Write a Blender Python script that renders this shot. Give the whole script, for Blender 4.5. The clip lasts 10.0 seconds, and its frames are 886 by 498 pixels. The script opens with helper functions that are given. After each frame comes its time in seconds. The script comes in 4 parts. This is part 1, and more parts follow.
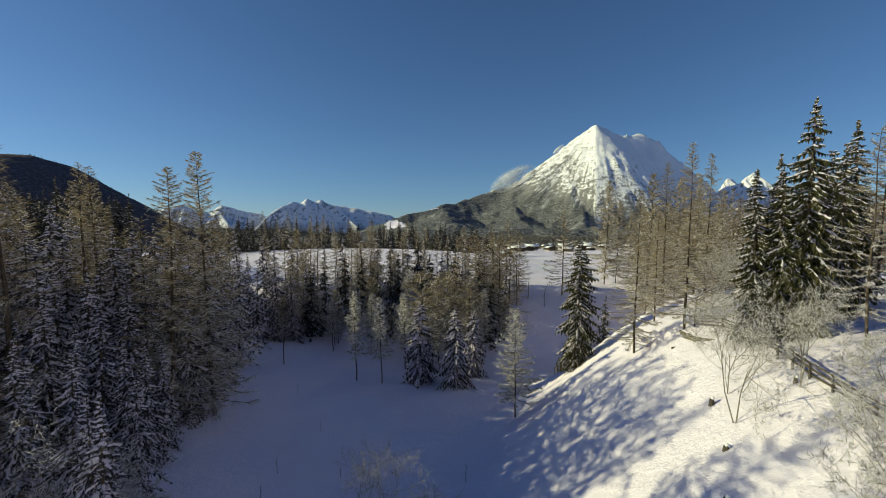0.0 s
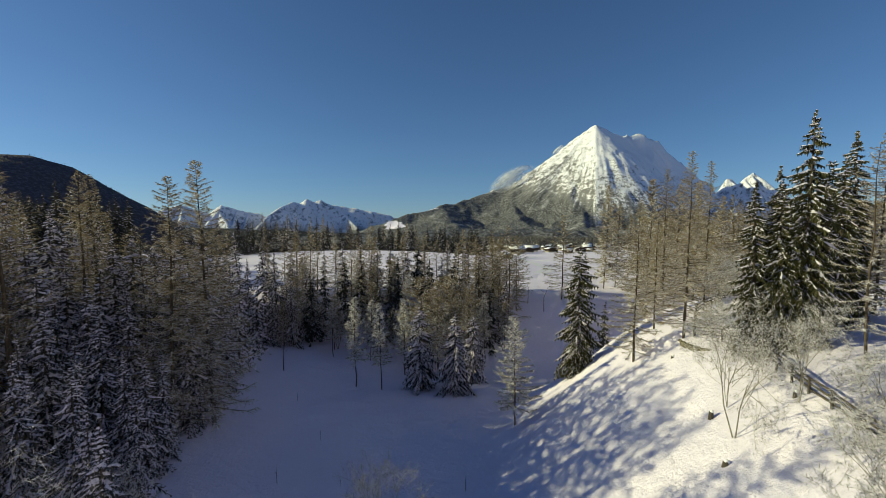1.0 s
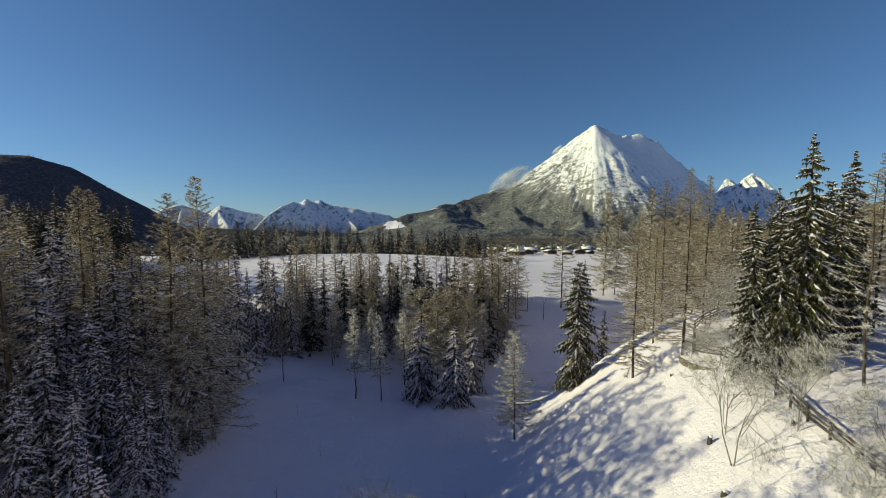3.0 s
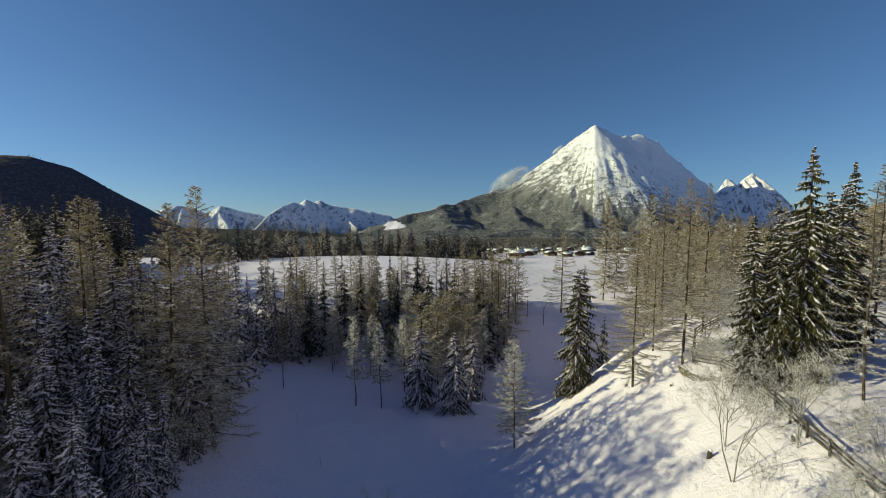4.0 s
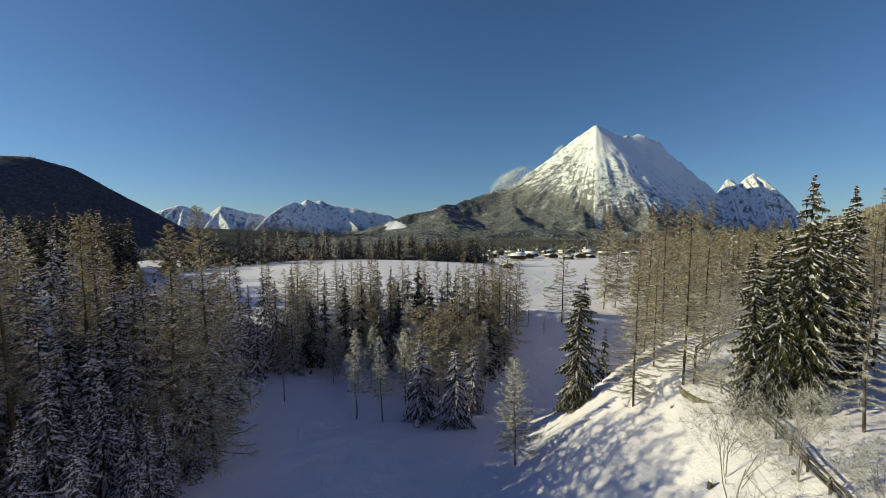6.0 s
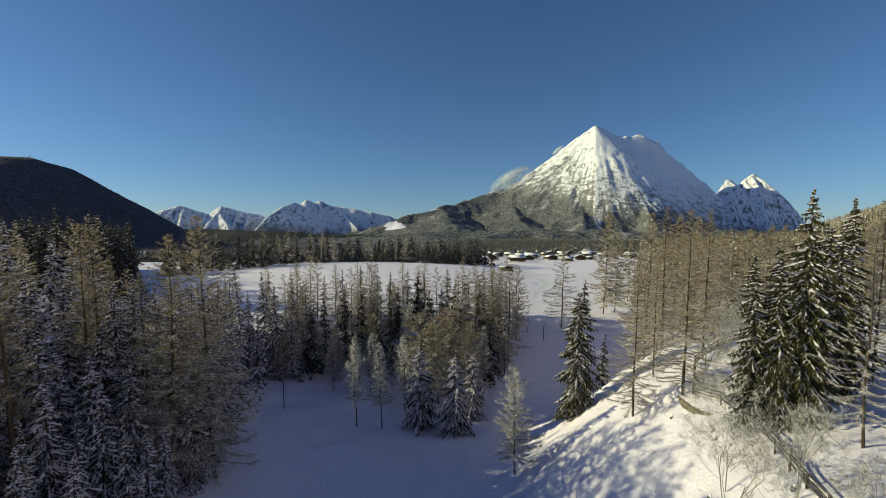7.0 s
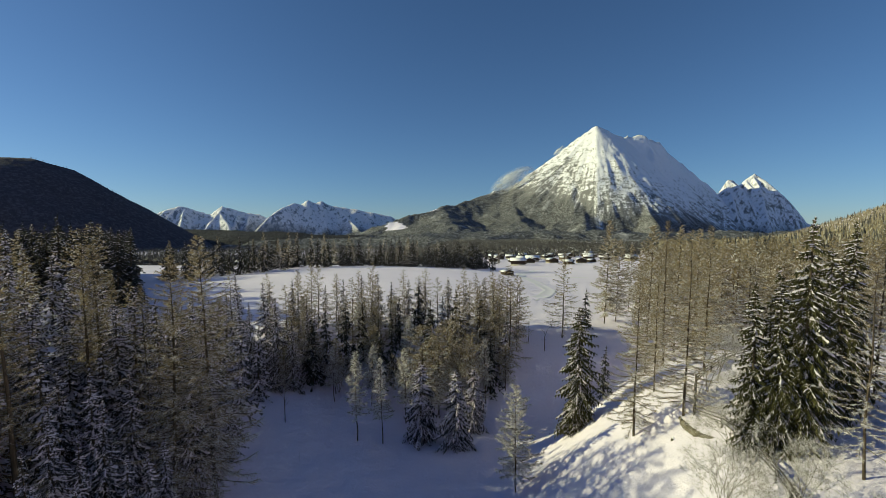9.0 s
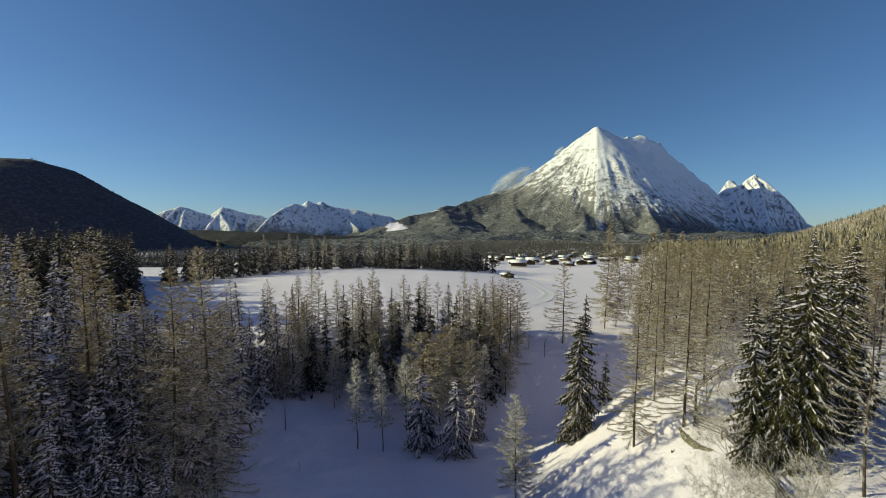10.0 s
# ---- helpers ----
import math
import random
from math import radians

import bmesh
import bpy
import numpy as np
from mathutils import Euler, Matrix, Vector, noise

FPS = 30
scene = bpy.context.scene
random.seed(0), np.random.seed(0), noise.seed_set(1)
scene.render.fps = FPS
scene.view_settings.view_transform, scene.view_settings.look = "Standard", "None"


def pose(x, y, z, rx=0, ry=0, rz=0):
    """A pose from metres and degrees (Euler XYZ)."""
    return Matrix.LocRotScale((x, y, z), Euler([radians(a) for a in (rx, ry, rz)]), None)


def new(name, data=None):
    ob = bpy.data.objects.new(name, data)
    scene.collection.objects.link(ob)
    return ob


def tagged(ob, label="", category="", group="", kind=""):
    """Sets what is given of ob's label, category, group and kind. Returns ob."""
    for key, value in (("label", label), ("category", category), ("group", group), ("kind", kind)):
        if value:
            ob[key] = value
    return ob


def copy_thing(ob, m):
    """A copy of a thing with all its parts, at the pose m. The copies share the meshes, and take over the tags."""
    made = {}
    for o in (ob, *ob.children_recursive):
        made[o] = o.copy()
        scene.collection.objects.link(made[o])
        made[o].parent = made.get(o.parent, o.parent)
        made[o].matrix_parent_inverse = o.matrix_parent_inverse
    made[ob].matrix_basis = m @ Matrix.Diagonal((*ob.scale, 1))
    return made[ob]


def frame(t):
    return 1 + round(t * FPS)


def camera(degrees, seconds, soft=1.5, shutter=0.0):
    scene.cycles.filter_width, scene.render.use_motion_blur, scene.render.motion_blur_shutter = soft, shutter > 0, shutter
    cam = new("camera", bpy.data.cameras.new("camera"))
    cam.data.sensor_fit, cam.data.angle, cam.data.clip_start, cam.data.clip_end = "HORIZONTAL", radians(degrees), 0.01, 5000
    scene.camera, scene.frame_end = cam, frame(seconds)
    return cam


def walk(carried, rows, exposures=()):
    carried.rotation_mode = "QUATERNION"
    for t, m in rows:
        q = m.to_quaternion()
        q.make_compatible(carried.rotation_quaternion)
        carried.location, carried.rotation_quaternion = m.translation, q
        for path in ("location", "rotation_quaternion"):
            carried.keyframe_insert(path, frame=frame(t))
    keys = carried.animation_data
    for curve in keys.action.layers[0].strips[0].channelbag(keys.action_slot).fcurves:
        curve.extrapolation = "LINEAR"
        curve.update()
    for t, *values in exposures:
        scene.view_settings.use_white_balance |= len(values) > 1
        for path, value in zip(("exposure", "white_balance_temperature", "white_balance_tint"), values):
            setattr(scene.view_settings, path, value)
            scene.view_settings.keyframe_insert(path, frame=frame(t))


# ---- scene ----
# A drone that rises straight up: seconds, part of the climb, yaw, pitch.
cam = camera(88.0, 10.0, soft=0.5)
EYE, CLIMB, TILT = 23.2, 10.5, -1.76
RISE = [
    (0.0, 0.0, 0.0, 0.0), (0.5, 0.045, -0.05, 0.02), (1.0, 0.091, -0.04, 0.02), (1.5, 0.136, -0.05, 0.0),
    (2.0, 0.178, 0.0, 0.0), (2.5, 0.222, -0.1, -0.02), (4.0, 0.364, -0.1, 0.02), (4.5, 0.416, -0.25, -0.02),
    (5.0, 0.469, -0.37, 0.0), (5.5, 0.523, 0.0, -0.02), (7.0, 0.68, -0.04, 0.03), (7.5, 0.733, -0.12, 0.03),
    (8.0, 0.785, -0.04, 0.04), (8.5, 0.838, 0.1, 0.04), (9.0, 0.89, 0.07, 0.05), (9.5, 0.944, -0.04, 0.1), (10.0, 1.0, 0.1, 0.1),
]
walk(cam, [(t, pose(0, 0, EYE + CLIMB * z, 90 + TILT + pitch, 0, yaw)) for t, z, yaw, pitch in RISE], [(0.0, 0.02, 5930, 6), (10.0, 0.02, 5930, 6)])

# ---- light ----
SUN_TOWARDS = Vector((-0.998, 0.06, 0.0)).normalized()
SUN_HEIGHT = 20.5
world = bpy.data.worlds.new("winter_sky")
scene.world = world
world.use_nodes = True
sky = world.node_tree.nodes.new("ShaderNodeTexSky")
sky.sky_type = "NISHITA"
sky.sun_disc = False
sky.sun_elevation = radians(SUN_HEIGHT)
sky.sun_rotation = math.atan2(SUN_TOWARDS.x, SUN_TOWARDS.y)
sky.altitude = 1200
sky.air_density, sky.dust_density, sky.ozone_density = 1.0, 0.5, 4.7
backing = world.node_tree.nodes["Background"]
backing.inputs["Strength"].default_value = 0.078
world.node_tree.links.new(sky.outputs["Color"], backing.inputs["Color"])
sun = new("sun", bpy.data.lights.new("sun", "SUN"))
sun.data.energy, sun.data.angle, sun.data.color = 5.1, radians(0.53), (0.985, 0.905, 0.465)
sun_way = SUN_TOWARDS * math.cos(radians(SUN_HEIGHT)) + Vector((0, 0, math.sin(radians(SUN_HEIGHT))))
sun.matrix_world = Matrix.Translation((-200, 50, 300)) @ sun_way.to_track_quat("Z", "Y").to_matrix().to_4x4()


# ---- materials ----
def material(name, rough=0.9):
    m = bpy.data.materials.new(name)
    m.use_nodes = True
    t = m.node_tree
    b = t.nodes["Principled BSDF"]
    b.inputs["Roughness"].default_value = rough
    b.inputs["Specular IOR Level"].default_value = 0.2
    return m, t, b


def node(t, kind, **values):
    n = t.nodes.new(kind)
    for k, v in values.items():
        n.inputs[k.replace("_", " ")].default_value = v
    return n


def noise_of(t, coords, scale, detail=6.0, rough=0.6):
    n = node(t, "ShaderNodeTexNoise", Scale=scale, Detail=detail, Roughness=rough)
    t.links.new(coords, n.inputs["Vector"])
    return n.outputs["Fac"]


def ramp(t, fac, *stops):
    r = t.nodes.new("ShaderNodeValToRGB")
    e = r.color_ramp.elements
    while len(e) < len(stops):
        e.new(0.5)
    for el, (p, c) in zip(e, stops):
        el.position = p
        el.color = (*c, 1) if len(c) == 3 else c
    t.links.new(fac, r.inputs["Fac"])
    return r.outputs["Color"]


def mixed(t, fac, a, b):
    m = t.nodes.new("ShaderNodeMix")
    m.data_type = "RGBA"
    for value, slot in ((fac, 0), (a, 6), (b, 7)):
        if isinstance(value, tuple):
            m.inputs[slot].default_value = (*value, 1)
        elif isinstance(value, float):
            m.inputs[slot].default_value = value
        else:
            t.links.new(value, m.inputs[slot])
    return m.outputs[2]


def calc(t, op, a, b=0.0):
    m = t.nodes.new("ShaderNodeMath")
    m.operation = op
    for i, v in enumerate((a, b)):
        if isinstance(v, (int, float)):
            m.inputs[i].default_value = v
        else:
            t.links.new(v, m.inputs[i])
    return m.outputs[0]


def bumped(t, b, height, distance, strength=1.0):
    n = node(t, "ShaderNodeBump", Distance=distance, Strength=strength)
    t.links.new(height, n.inputs["Height"])
    t.links.new(n.outputs["Normal"], b.inputs["Normal"])


def snow_ground():
    m, t, b = material("trodden_and_drifted_snow", 0.75)
    p = t.nodes.new("ShaderNodeNewGeometry").outputs["Position"]
    big = noise_of(t, p, 0.05, 4)
    mid = noise_of(t, p, 0.9, 6, 0.7)
    fine = noise_of(t, p, 3.2, 5, 0.72)
    t.links.new(ramp(t, big, (0.3, (0.82, 0.745, 0.905)), (0.7, (0.88, 0.8, 0.95))), b.inputs["Base Color"])
    bumped(t, b, calc(t, "ADD", calc(t, "MULTIPLY", mid, 0.8), calc(t, "MULTIPLY", fine, 0.3)), 0.55, 0.85)
    return m


def needle_mat(name, dark, light, through_share=0.35):
    m, t, b = material(name, 0.7)
    i = t.nodes.new("ShaderNodeNewGeometry").outputs["Random Per Island"]
    o = t.nodes.new("ShaderNodeObjectInfo").outputs["Random"]
    t.links.new(mixed(t, calc(t, "ADD", calc(t, "MULTIPLY", i, 0.65), calc(t, "MULTIPLY", o, 0.35)), dark, light), b.inputs["Base Color"])
    # thin needles and twigs let part of the light through
    glow = t.nodes.new("ShaderNodeBsdfTranslucent")
    t.links.new(b.inputs["Base Color"].links[0].from_socket, glow.inputs["Color"])
    both = t.nodes.new("ShaderNodeMixShader")
    both.inputs[0].default_value = through_share
    t.links.new(b.outputs[0], both.inputs[1])
    t.links.new(glow.outputs[0], both.inputs[2])
    t.links.new(both.outputs[0], t.nodes["Material Output"].inputs["Surface"])
    return m


def bark_mat(name, dark, light, scale=6.0):
    m, t, b = material(name, 0.9)
    c = t.nodes.new("ShaderNodeTexCoord").outputs["Object"]
    mp = node(t, "ShaderNodeMapping", Scale=(1, 1, 0.2))
    t.links.new(c, mp.inputs["Vector"])
    f = noise_of(t, mp.outputs["Vector"], scale)
    t.links.new(ramp(t, f, (0.3, dark), (0.7, light)), b.inputs["Base Color"])
    bumped(t, b, f, 0.04)
    return m


SNOW = snow_ground()
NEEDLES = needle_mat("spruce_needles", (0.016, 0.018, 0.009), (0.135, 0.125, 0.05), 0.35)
# greyed counterpart of the sunny needles, with blue shade in its colour
SHADE_TINTED_NEEDLES = needle_mat("shade_tinted_snowy_needles", (0.02, 0.019, 0.02), (0.14, 0.128, 0.132))
DARK_NEEDLES = needle_mat("dark_spruce_needles", (0.018, 0.02, 0.017), (0.075, 0.071, 0.066))
LARCH_TWIGS = needle_mat("bare_larch_twigs", (0.195, 0.15, 0.09), (0.44, 0.35, 0.215))
GREY_TWIGS = needle_mat("bare_grey_twigs", (0.1, 0.085, 0.07), (0.22, 0.19, 0.15))
FROST = needle_mat("hoar_frost", (0.66, 0.62, 0.63), (0.89, 0.86, 0.86))
BRANCH_SNOW = needle_mat("snow_on_branches", (0.73, 0.667, 0.785), (0.88, 0.815, 0.915))
BARK = bark_mat("dark_conifer_bark", (0.035, 0.026, 0.02), (0.12, 0.09, 0.065))
BIRCH_BARK = bark_mat("pale_birch_bark", (0.1, 0.085, 0.07), (0.34, 0.31, 0.27))
OLD_WOOD = bark_mat("weathered_wood", (0.045, 0.037, 0.031), (0.15, 0.125, 0.1))


# ---- mesh helpers ----
class Pieces:
    """Gathers faces as arrays; rows of triangles or quads."""

    def __init__(self):
        self.v, self.f, self.n = [], [], 0

    def add(self, verts, faces):
        verts = np.asarray(verts, float).reshape(-1, 3)
        faces = np.asarray(faces, int)
        self.v.append(verts)
        self.f.append(faces + self.n)
        self.n += len(verts)

    def many(self, corners):
        """corners: (n, k, 3), n loose faces of k corners."""
        corners = np.asarray(corners, float)
        n, k = corners.shape[:2]
        if n:
            self.add(corners.reshape(-1, 3), np.arange(n * k).reshape(n, k))

    def tube(self, pts, radii, sides=5):
        pts = np.asarray(pts, float)
        a = np.arange(sides) * 2 * np.pi / sides
        d = pts[-1] - pts[0]
        d = d / (np.linalg.norm(d) + 1e-9)
        u = np.cross(d, (0.3, 0.5, 0.81))
        u /= np.linalg.norm(u)
        w = np.cross(d, u)
        ring = np.cos(a)[:, None] * u + np.sin(a)[:, None] * w
        v = pts[:, None, :] + ring[None] * np.asarray(radii, float)[:, None, None]
        k = len(pts)
        i, j = np.meshgrid(np.arange(k - 1), np.arange(sides), indexing="ij")
        j2 = (j + 1) % sides
        f = np.stack([i * sides + j, i * sides + j2, (i + 1) * sides + j2, (i + 1) * sides + j], -1).reshape(-1, 4)
        self.add(v, f)

    def mesh(self, name, mat, smooth=False):
        me = bpy.data.meshes.new(name)
        v = np.concatenate(self.v)
        counts = np.concatenate([np.full(len(f), f.shape[1]) for f in self.f])
        loops = np.concatenate([f.ravel() for f in self.f])
        me.vertices.add(len(v))
        me.vertices.foreach_set("co", v.ravel().astype(np.float32))
        me.loops.add(len(loops))
        me.loops.foreach_set("vertex_index", loops.astype(np.int32))
        me.polygons.add(len(counts))
        me.polygons.foreach_set("loop_start", np.concatenate([[0], np.cumsum(counts)[:-1]]).astype(np.int32))
        me.polygons.foreach_set("loop_total", counts.astype(np.int32))
        if smooth:
            me.polygons.foreach_set("use_smooth", np.ones(len(counts), bool))
        me.update(calc_edges=True)
        me.materials.append(mat)
        return me


def part(name, pieces, mat, parent=None, label="", smooth=False):
    ob = new(name, pieces.mesh(name, mat, smooth))
    ob.parent = parent
    return tagged(ob, label)


# ---- the lie of the land ----
def soft(x, k=1.0):
    return np.logaddexp(0, x / k) * k


def step01(a, b, x):
    u = np.clip((x - a) / (b - a), 0, 1)
    return u * u * (3 - 2 * u)


def ground(x, y):
    """Height of the snow: a hollow with a steep sunny bank, woods on the other side, and a high field behind."""
    x, y = np.asarray(x, float), np.asarray(y, float)
    foot = np.interp(y, [5, 27, 50, 56, 62, 70, 80, 95, 120], [-1, 2.2, 7.4, 8.2, 12.5, 15, 24, 34, 40])
    bank = 0.72 * (x - foot)
    cap = np.interp(y, [60, 105], [15.5, 8.5])
    bank = bank - soft(bank - cap, 2.0) * np.interp(y, [60, 105], [0.86, 1.0])
    left = 0.17 * (-x - 24) + 2.2 + 0.08 * soft(-x - 50, 4)
    left = left - soft(left - np.interp(y, [85, 160], [21, 6]), 2.0) * np.interp(y, [100, 160], [0.9, 1.0])
    floor = -3.4 + 0.06 * soft(30 - y, 4) * 1.5 + 0.02 * np.abs(x)
    lip = 80 + 0.06 * np.abs(x + 10)
    field = -3.0 + 14.2 * step01(lip - 4, lip + 24, y) - 8 * step01(70, 50, y)
    field = field + 5.2 * np.exp(-(((x + 46) / 76) ** 2 + ((y - 222) / 68) ** 2) ** 1.2)
    field = field - 1.6 * step01(5, 60, x) * step01(115, 180, y)
    field = field - 6 * step01(300, 520, y) * step01(-40, -140, x)
    field = field + 1.9 * np.exp(-((x - 1) ** 2 + (y - 70) ** 2) / 90)
    floor = floor + 1.9 * np.exp(-((x - 1) ** 2 + (y - 70) ** 2) / 90)
    k = 1.6
    z = np.logaddexp(np.logaddexp(bank / k, left / k), np.logaddexp(floor / k, field / k)) * k
    z = np.where(y > 300, z + (10 - z) * step01(300, 420, y), z)
    z = z - 24 * step01(320, 620, y) * step01(50, -90, x)
    far = np.hypot(x, y)
    z = z + soft(0.34 * (x - 0.62 * y - 120), 14) * step01(250, 700, far) * step01(2600, 1600, far)
    z = z + soft(0.05 * (x - 120), 1) * step01(60, 300, y) * step01(900, 500, far)
    return z


def relief(x, y, size, amount):
    out = np.zeros_like(x)
    for i in range(x.size):
        out.flat[i] = noise.fractal((x.flat[i] / size, y.flat[i] / size, 3.7), 1.0, 2.0, 4)
    return out * amount


def graded(low, high, fine_low, fine_high, stepsize, growth):
    c = list(np.arange(fine_low, fine_high + 1e-6, stepsize))
    s = stepsize
    while c[-1] < high:
        s *= growth
        c.append(c[-1] + s)
    s = stepsize
    while c[0] > low:
        s *= growth
        c.insert(0, c[0] - s)
    return np.array(c)


def sheet(xs, ys, height):
    gx, gy = np.meshgrid(xs, ys, indexing="xy")
    p = Pieces()
    n, k = gx.shape
    i, j = np.meshgrid(np.arange(n - 1), np.arange(k - 1), indexing="ij")
    f = np.stack([i * k + j, i * k + j + 1, (i + 1) * k + j + 1, (i + 1) * k + j], -1).reshape(-1, 4)
    p.add(np.stack([gx, gy, height], -1), f)
    return p


gx_axis = graded(-4700, 4700, -50, 55, 0.85, 1.09)
gy_axis = graded(-600, 4850, 10, 120, 0.85, 1.07)
GX, GY = np.meshgrid(gx_axis, gy_axis, indexing="xy")
near = step01(260, 120, np.hypot(GX, GY))
GZ = ground(GX, GY) + np.where(near > 0, near, 0) * (relief(GX, GY, 9.0, 0.35) + relief(GX, GY, 2.2, 0.22))
tagged(part("ground", sheet(gx_axis, gy_axis, GZ), SNOW, None, "snow-covered hollow, bank and field in the sun and shade", True), category="ground", kind="structure")


# ---- mountains ----
def at(bearing, rise, y):
    """A point y metres ahead, by the tangents of its bearing and of its rise over the eye."""
    return (bearing * y, y, rise * y + EYE)


def ridged(x, y, ridges):
    """Height under the highest of several ridge lines; each has a slope and its points."""
    z = np.full(x.shape, -400.0)
    for slope, pts in ridges:
        for a, b in zip(pts, pts[1:]):
            ax, ay, az = a
            dx, dy, dz = b[0] - ax, b[1] - ay, b[2] - az
            t = np.clip(((x - ax) * dx + (y - ay) * dy) / (dx * dx + dy * dy), 0, 1)
            d = np.hypot(x - ax - t * dx, y - ay - t * dy)
            z = np.maximum(z, az + t * dz - slope * d)
    return z


def crags(x, y, size, seed):
    out = np.zeros_like(x)
    for i in range(x.size):
        out.flat[i] = noise.ridged_multi_fractal((x.flat[i] / size, y.flat[i] / size, seed), 0.9, 2.1, 5, 1.0, 2.0) - 1.1
    return out


def spurs(line, slope, seed, every, reach, fall):
    """Ribs that run down from a ridge line towards the valley, with gullies between them."""
    r = np.random.default_rng(seed)
    ribs = []
    for a, b in zip(line, line[1:]):
        a, b = np.array(a), np.array(b)
        for k in range(max(1, int(np.linalg.norm(b - a) / every))):
            p = a + (b - a) * r.uniform(0, 1)
            pts, way = [tuple(p)], r.normal(0, 0.35)
            ln = reach * r.uniform(0.6, 1.3)
            for share, drop in ((0.35, 1.0), (0.35, 1.0), (0.3, 1.0), (0.25, 2.2)):
                way += r.normal(0, 0.15)
                step = ln * share
                p = p + np.array([way * step, -step, -fall * drop * step * r.uniform(0.85, 1.2)])
                pts.append(tuple(p))
            ribs.append((slope * r.uniform(0.9, 1.15), pts))
    return ribs


LAND = {}


def mountain(name, label, mat, xs, ys, ridges, rough, seed, ribs=0.0, top=(0, 0)):
    gx, gy = np.meshgrid(xs, ys, indexing="xy")
    z = ridged(gx, gy, ridges)
    c = crags(gx, gy, 420.0, seed)
    c2 = crags(gx, gy, 110.0, seed + 9)
    c3 = crags(gx, gy, 45.0, seed + 21)
    c, c2 = c - c.mean(), c2 - c2.mean() + (c3 - c3.mean()) * 0.5
    down = np.clip((z.max() - z) / z.max(), 0, 1)
    z = z + (c * rough + c2 * rough * 0.32) * np.clip(down * 4, 0.12, 1)
    if ribs:
        turn = np.arctan2(gy - top[1], gx - top[0])
        r = np.hypot(gy - top[1], gx - top[0])
        rib = crags(turn * 900.0, r * 0.22, 95.0, seed + 4)
        z = z + ribs * (rib - rib.mean()) * np.clip(r / 500, 0, 1)
    z = np.maximum(z - 120 * step01(ys[0] + 420, ys[0], gy), -40)
    LAND[name] = (xs, ys, z)
    p = sheet(xs, ys, z)
    return tagged(part(name, p, mat, None, label, True), category="mountain", kind="structure")


def alpine_mat(name, snowline, fade, rock, forest, frosted, open_from=0.56, rocky=0.0):
    """Woods low down, then rock with snow in the gullies, then snow."""
    m, t, b = material(name, 0.85)
    g = t.nodes.new("ShaderNodeNewGeometry")
    p = g.outputs["Position"]
    sep = t.nodes.new("ShaderNodeSeparateXYZ")
    t.links.new(p, sep.inputs[0])
    nor = t.nodes.new("ShaderNodeSeparateXYZ")
    t.links.new(g.outputs["Normal"], nor.inputs[0])
    mp = node(t, "ShaderNodeMapping", Scale=(1, 1, 0.35))
    t.links.new(p, mp.inputs["Vector"])
    big = noise_of(t, mp.outputs["Vector"], 0.006, 8, 0.65)
    mid = noise_of(t, mp.outputs["Vector"], 0.03, 8, 0.7)
    tiny = noise_of(t, p, 0.09, 4, 0.7)
    woods = mixed(t, ramp(t, tiny, (0.46, (0, 0, 0)), (0.66, (1, 1, 1))), forest, frosted)
    woods = mixed(t, ramp(t, big, (open_from, (0, 0, 0)), (open_from + 0.06, (1, 1, 1))), woods, mixed(t, tiny, frosted, (0.8, 0.82, 0.84)))
    steep = calc(t, "ADD", calc(t, "MULTIPLY", nor.outputs[2], -1.5), calc(t, "MULTIPLY", mid, 2.2))
    bare = ramp(t, steep, (0.12 - rocky, (0, 0, 0)), (0.34 - rocky, (1, 1, 1)))
    peak = mixed(t, bare, (0.85, 0.825, 0.89), rock)
    h = calc(t, "DIVIDE", calc(t, "ADD", calc(t, "SUBTRACT", sep.outputs[2], snowline), calc(t, "MULTIPLY", calc(t, "SUBTRACT", calc(t, "ADD", big, mid), 1.0), fade * 3.0)), fade)
    line = ramp(t, h, (0.0, (0, 0, 0)), (1.0, (1, 1, 1)))
    t.links.new(mixed(t, line, woods, peak), b.inputs["Base Color"])
    bumped(t, b, calc(t, "ADD", mid, calc(t, "MULTIPLY", tiny, 0.4)), 14.0, 0.7)
    return m


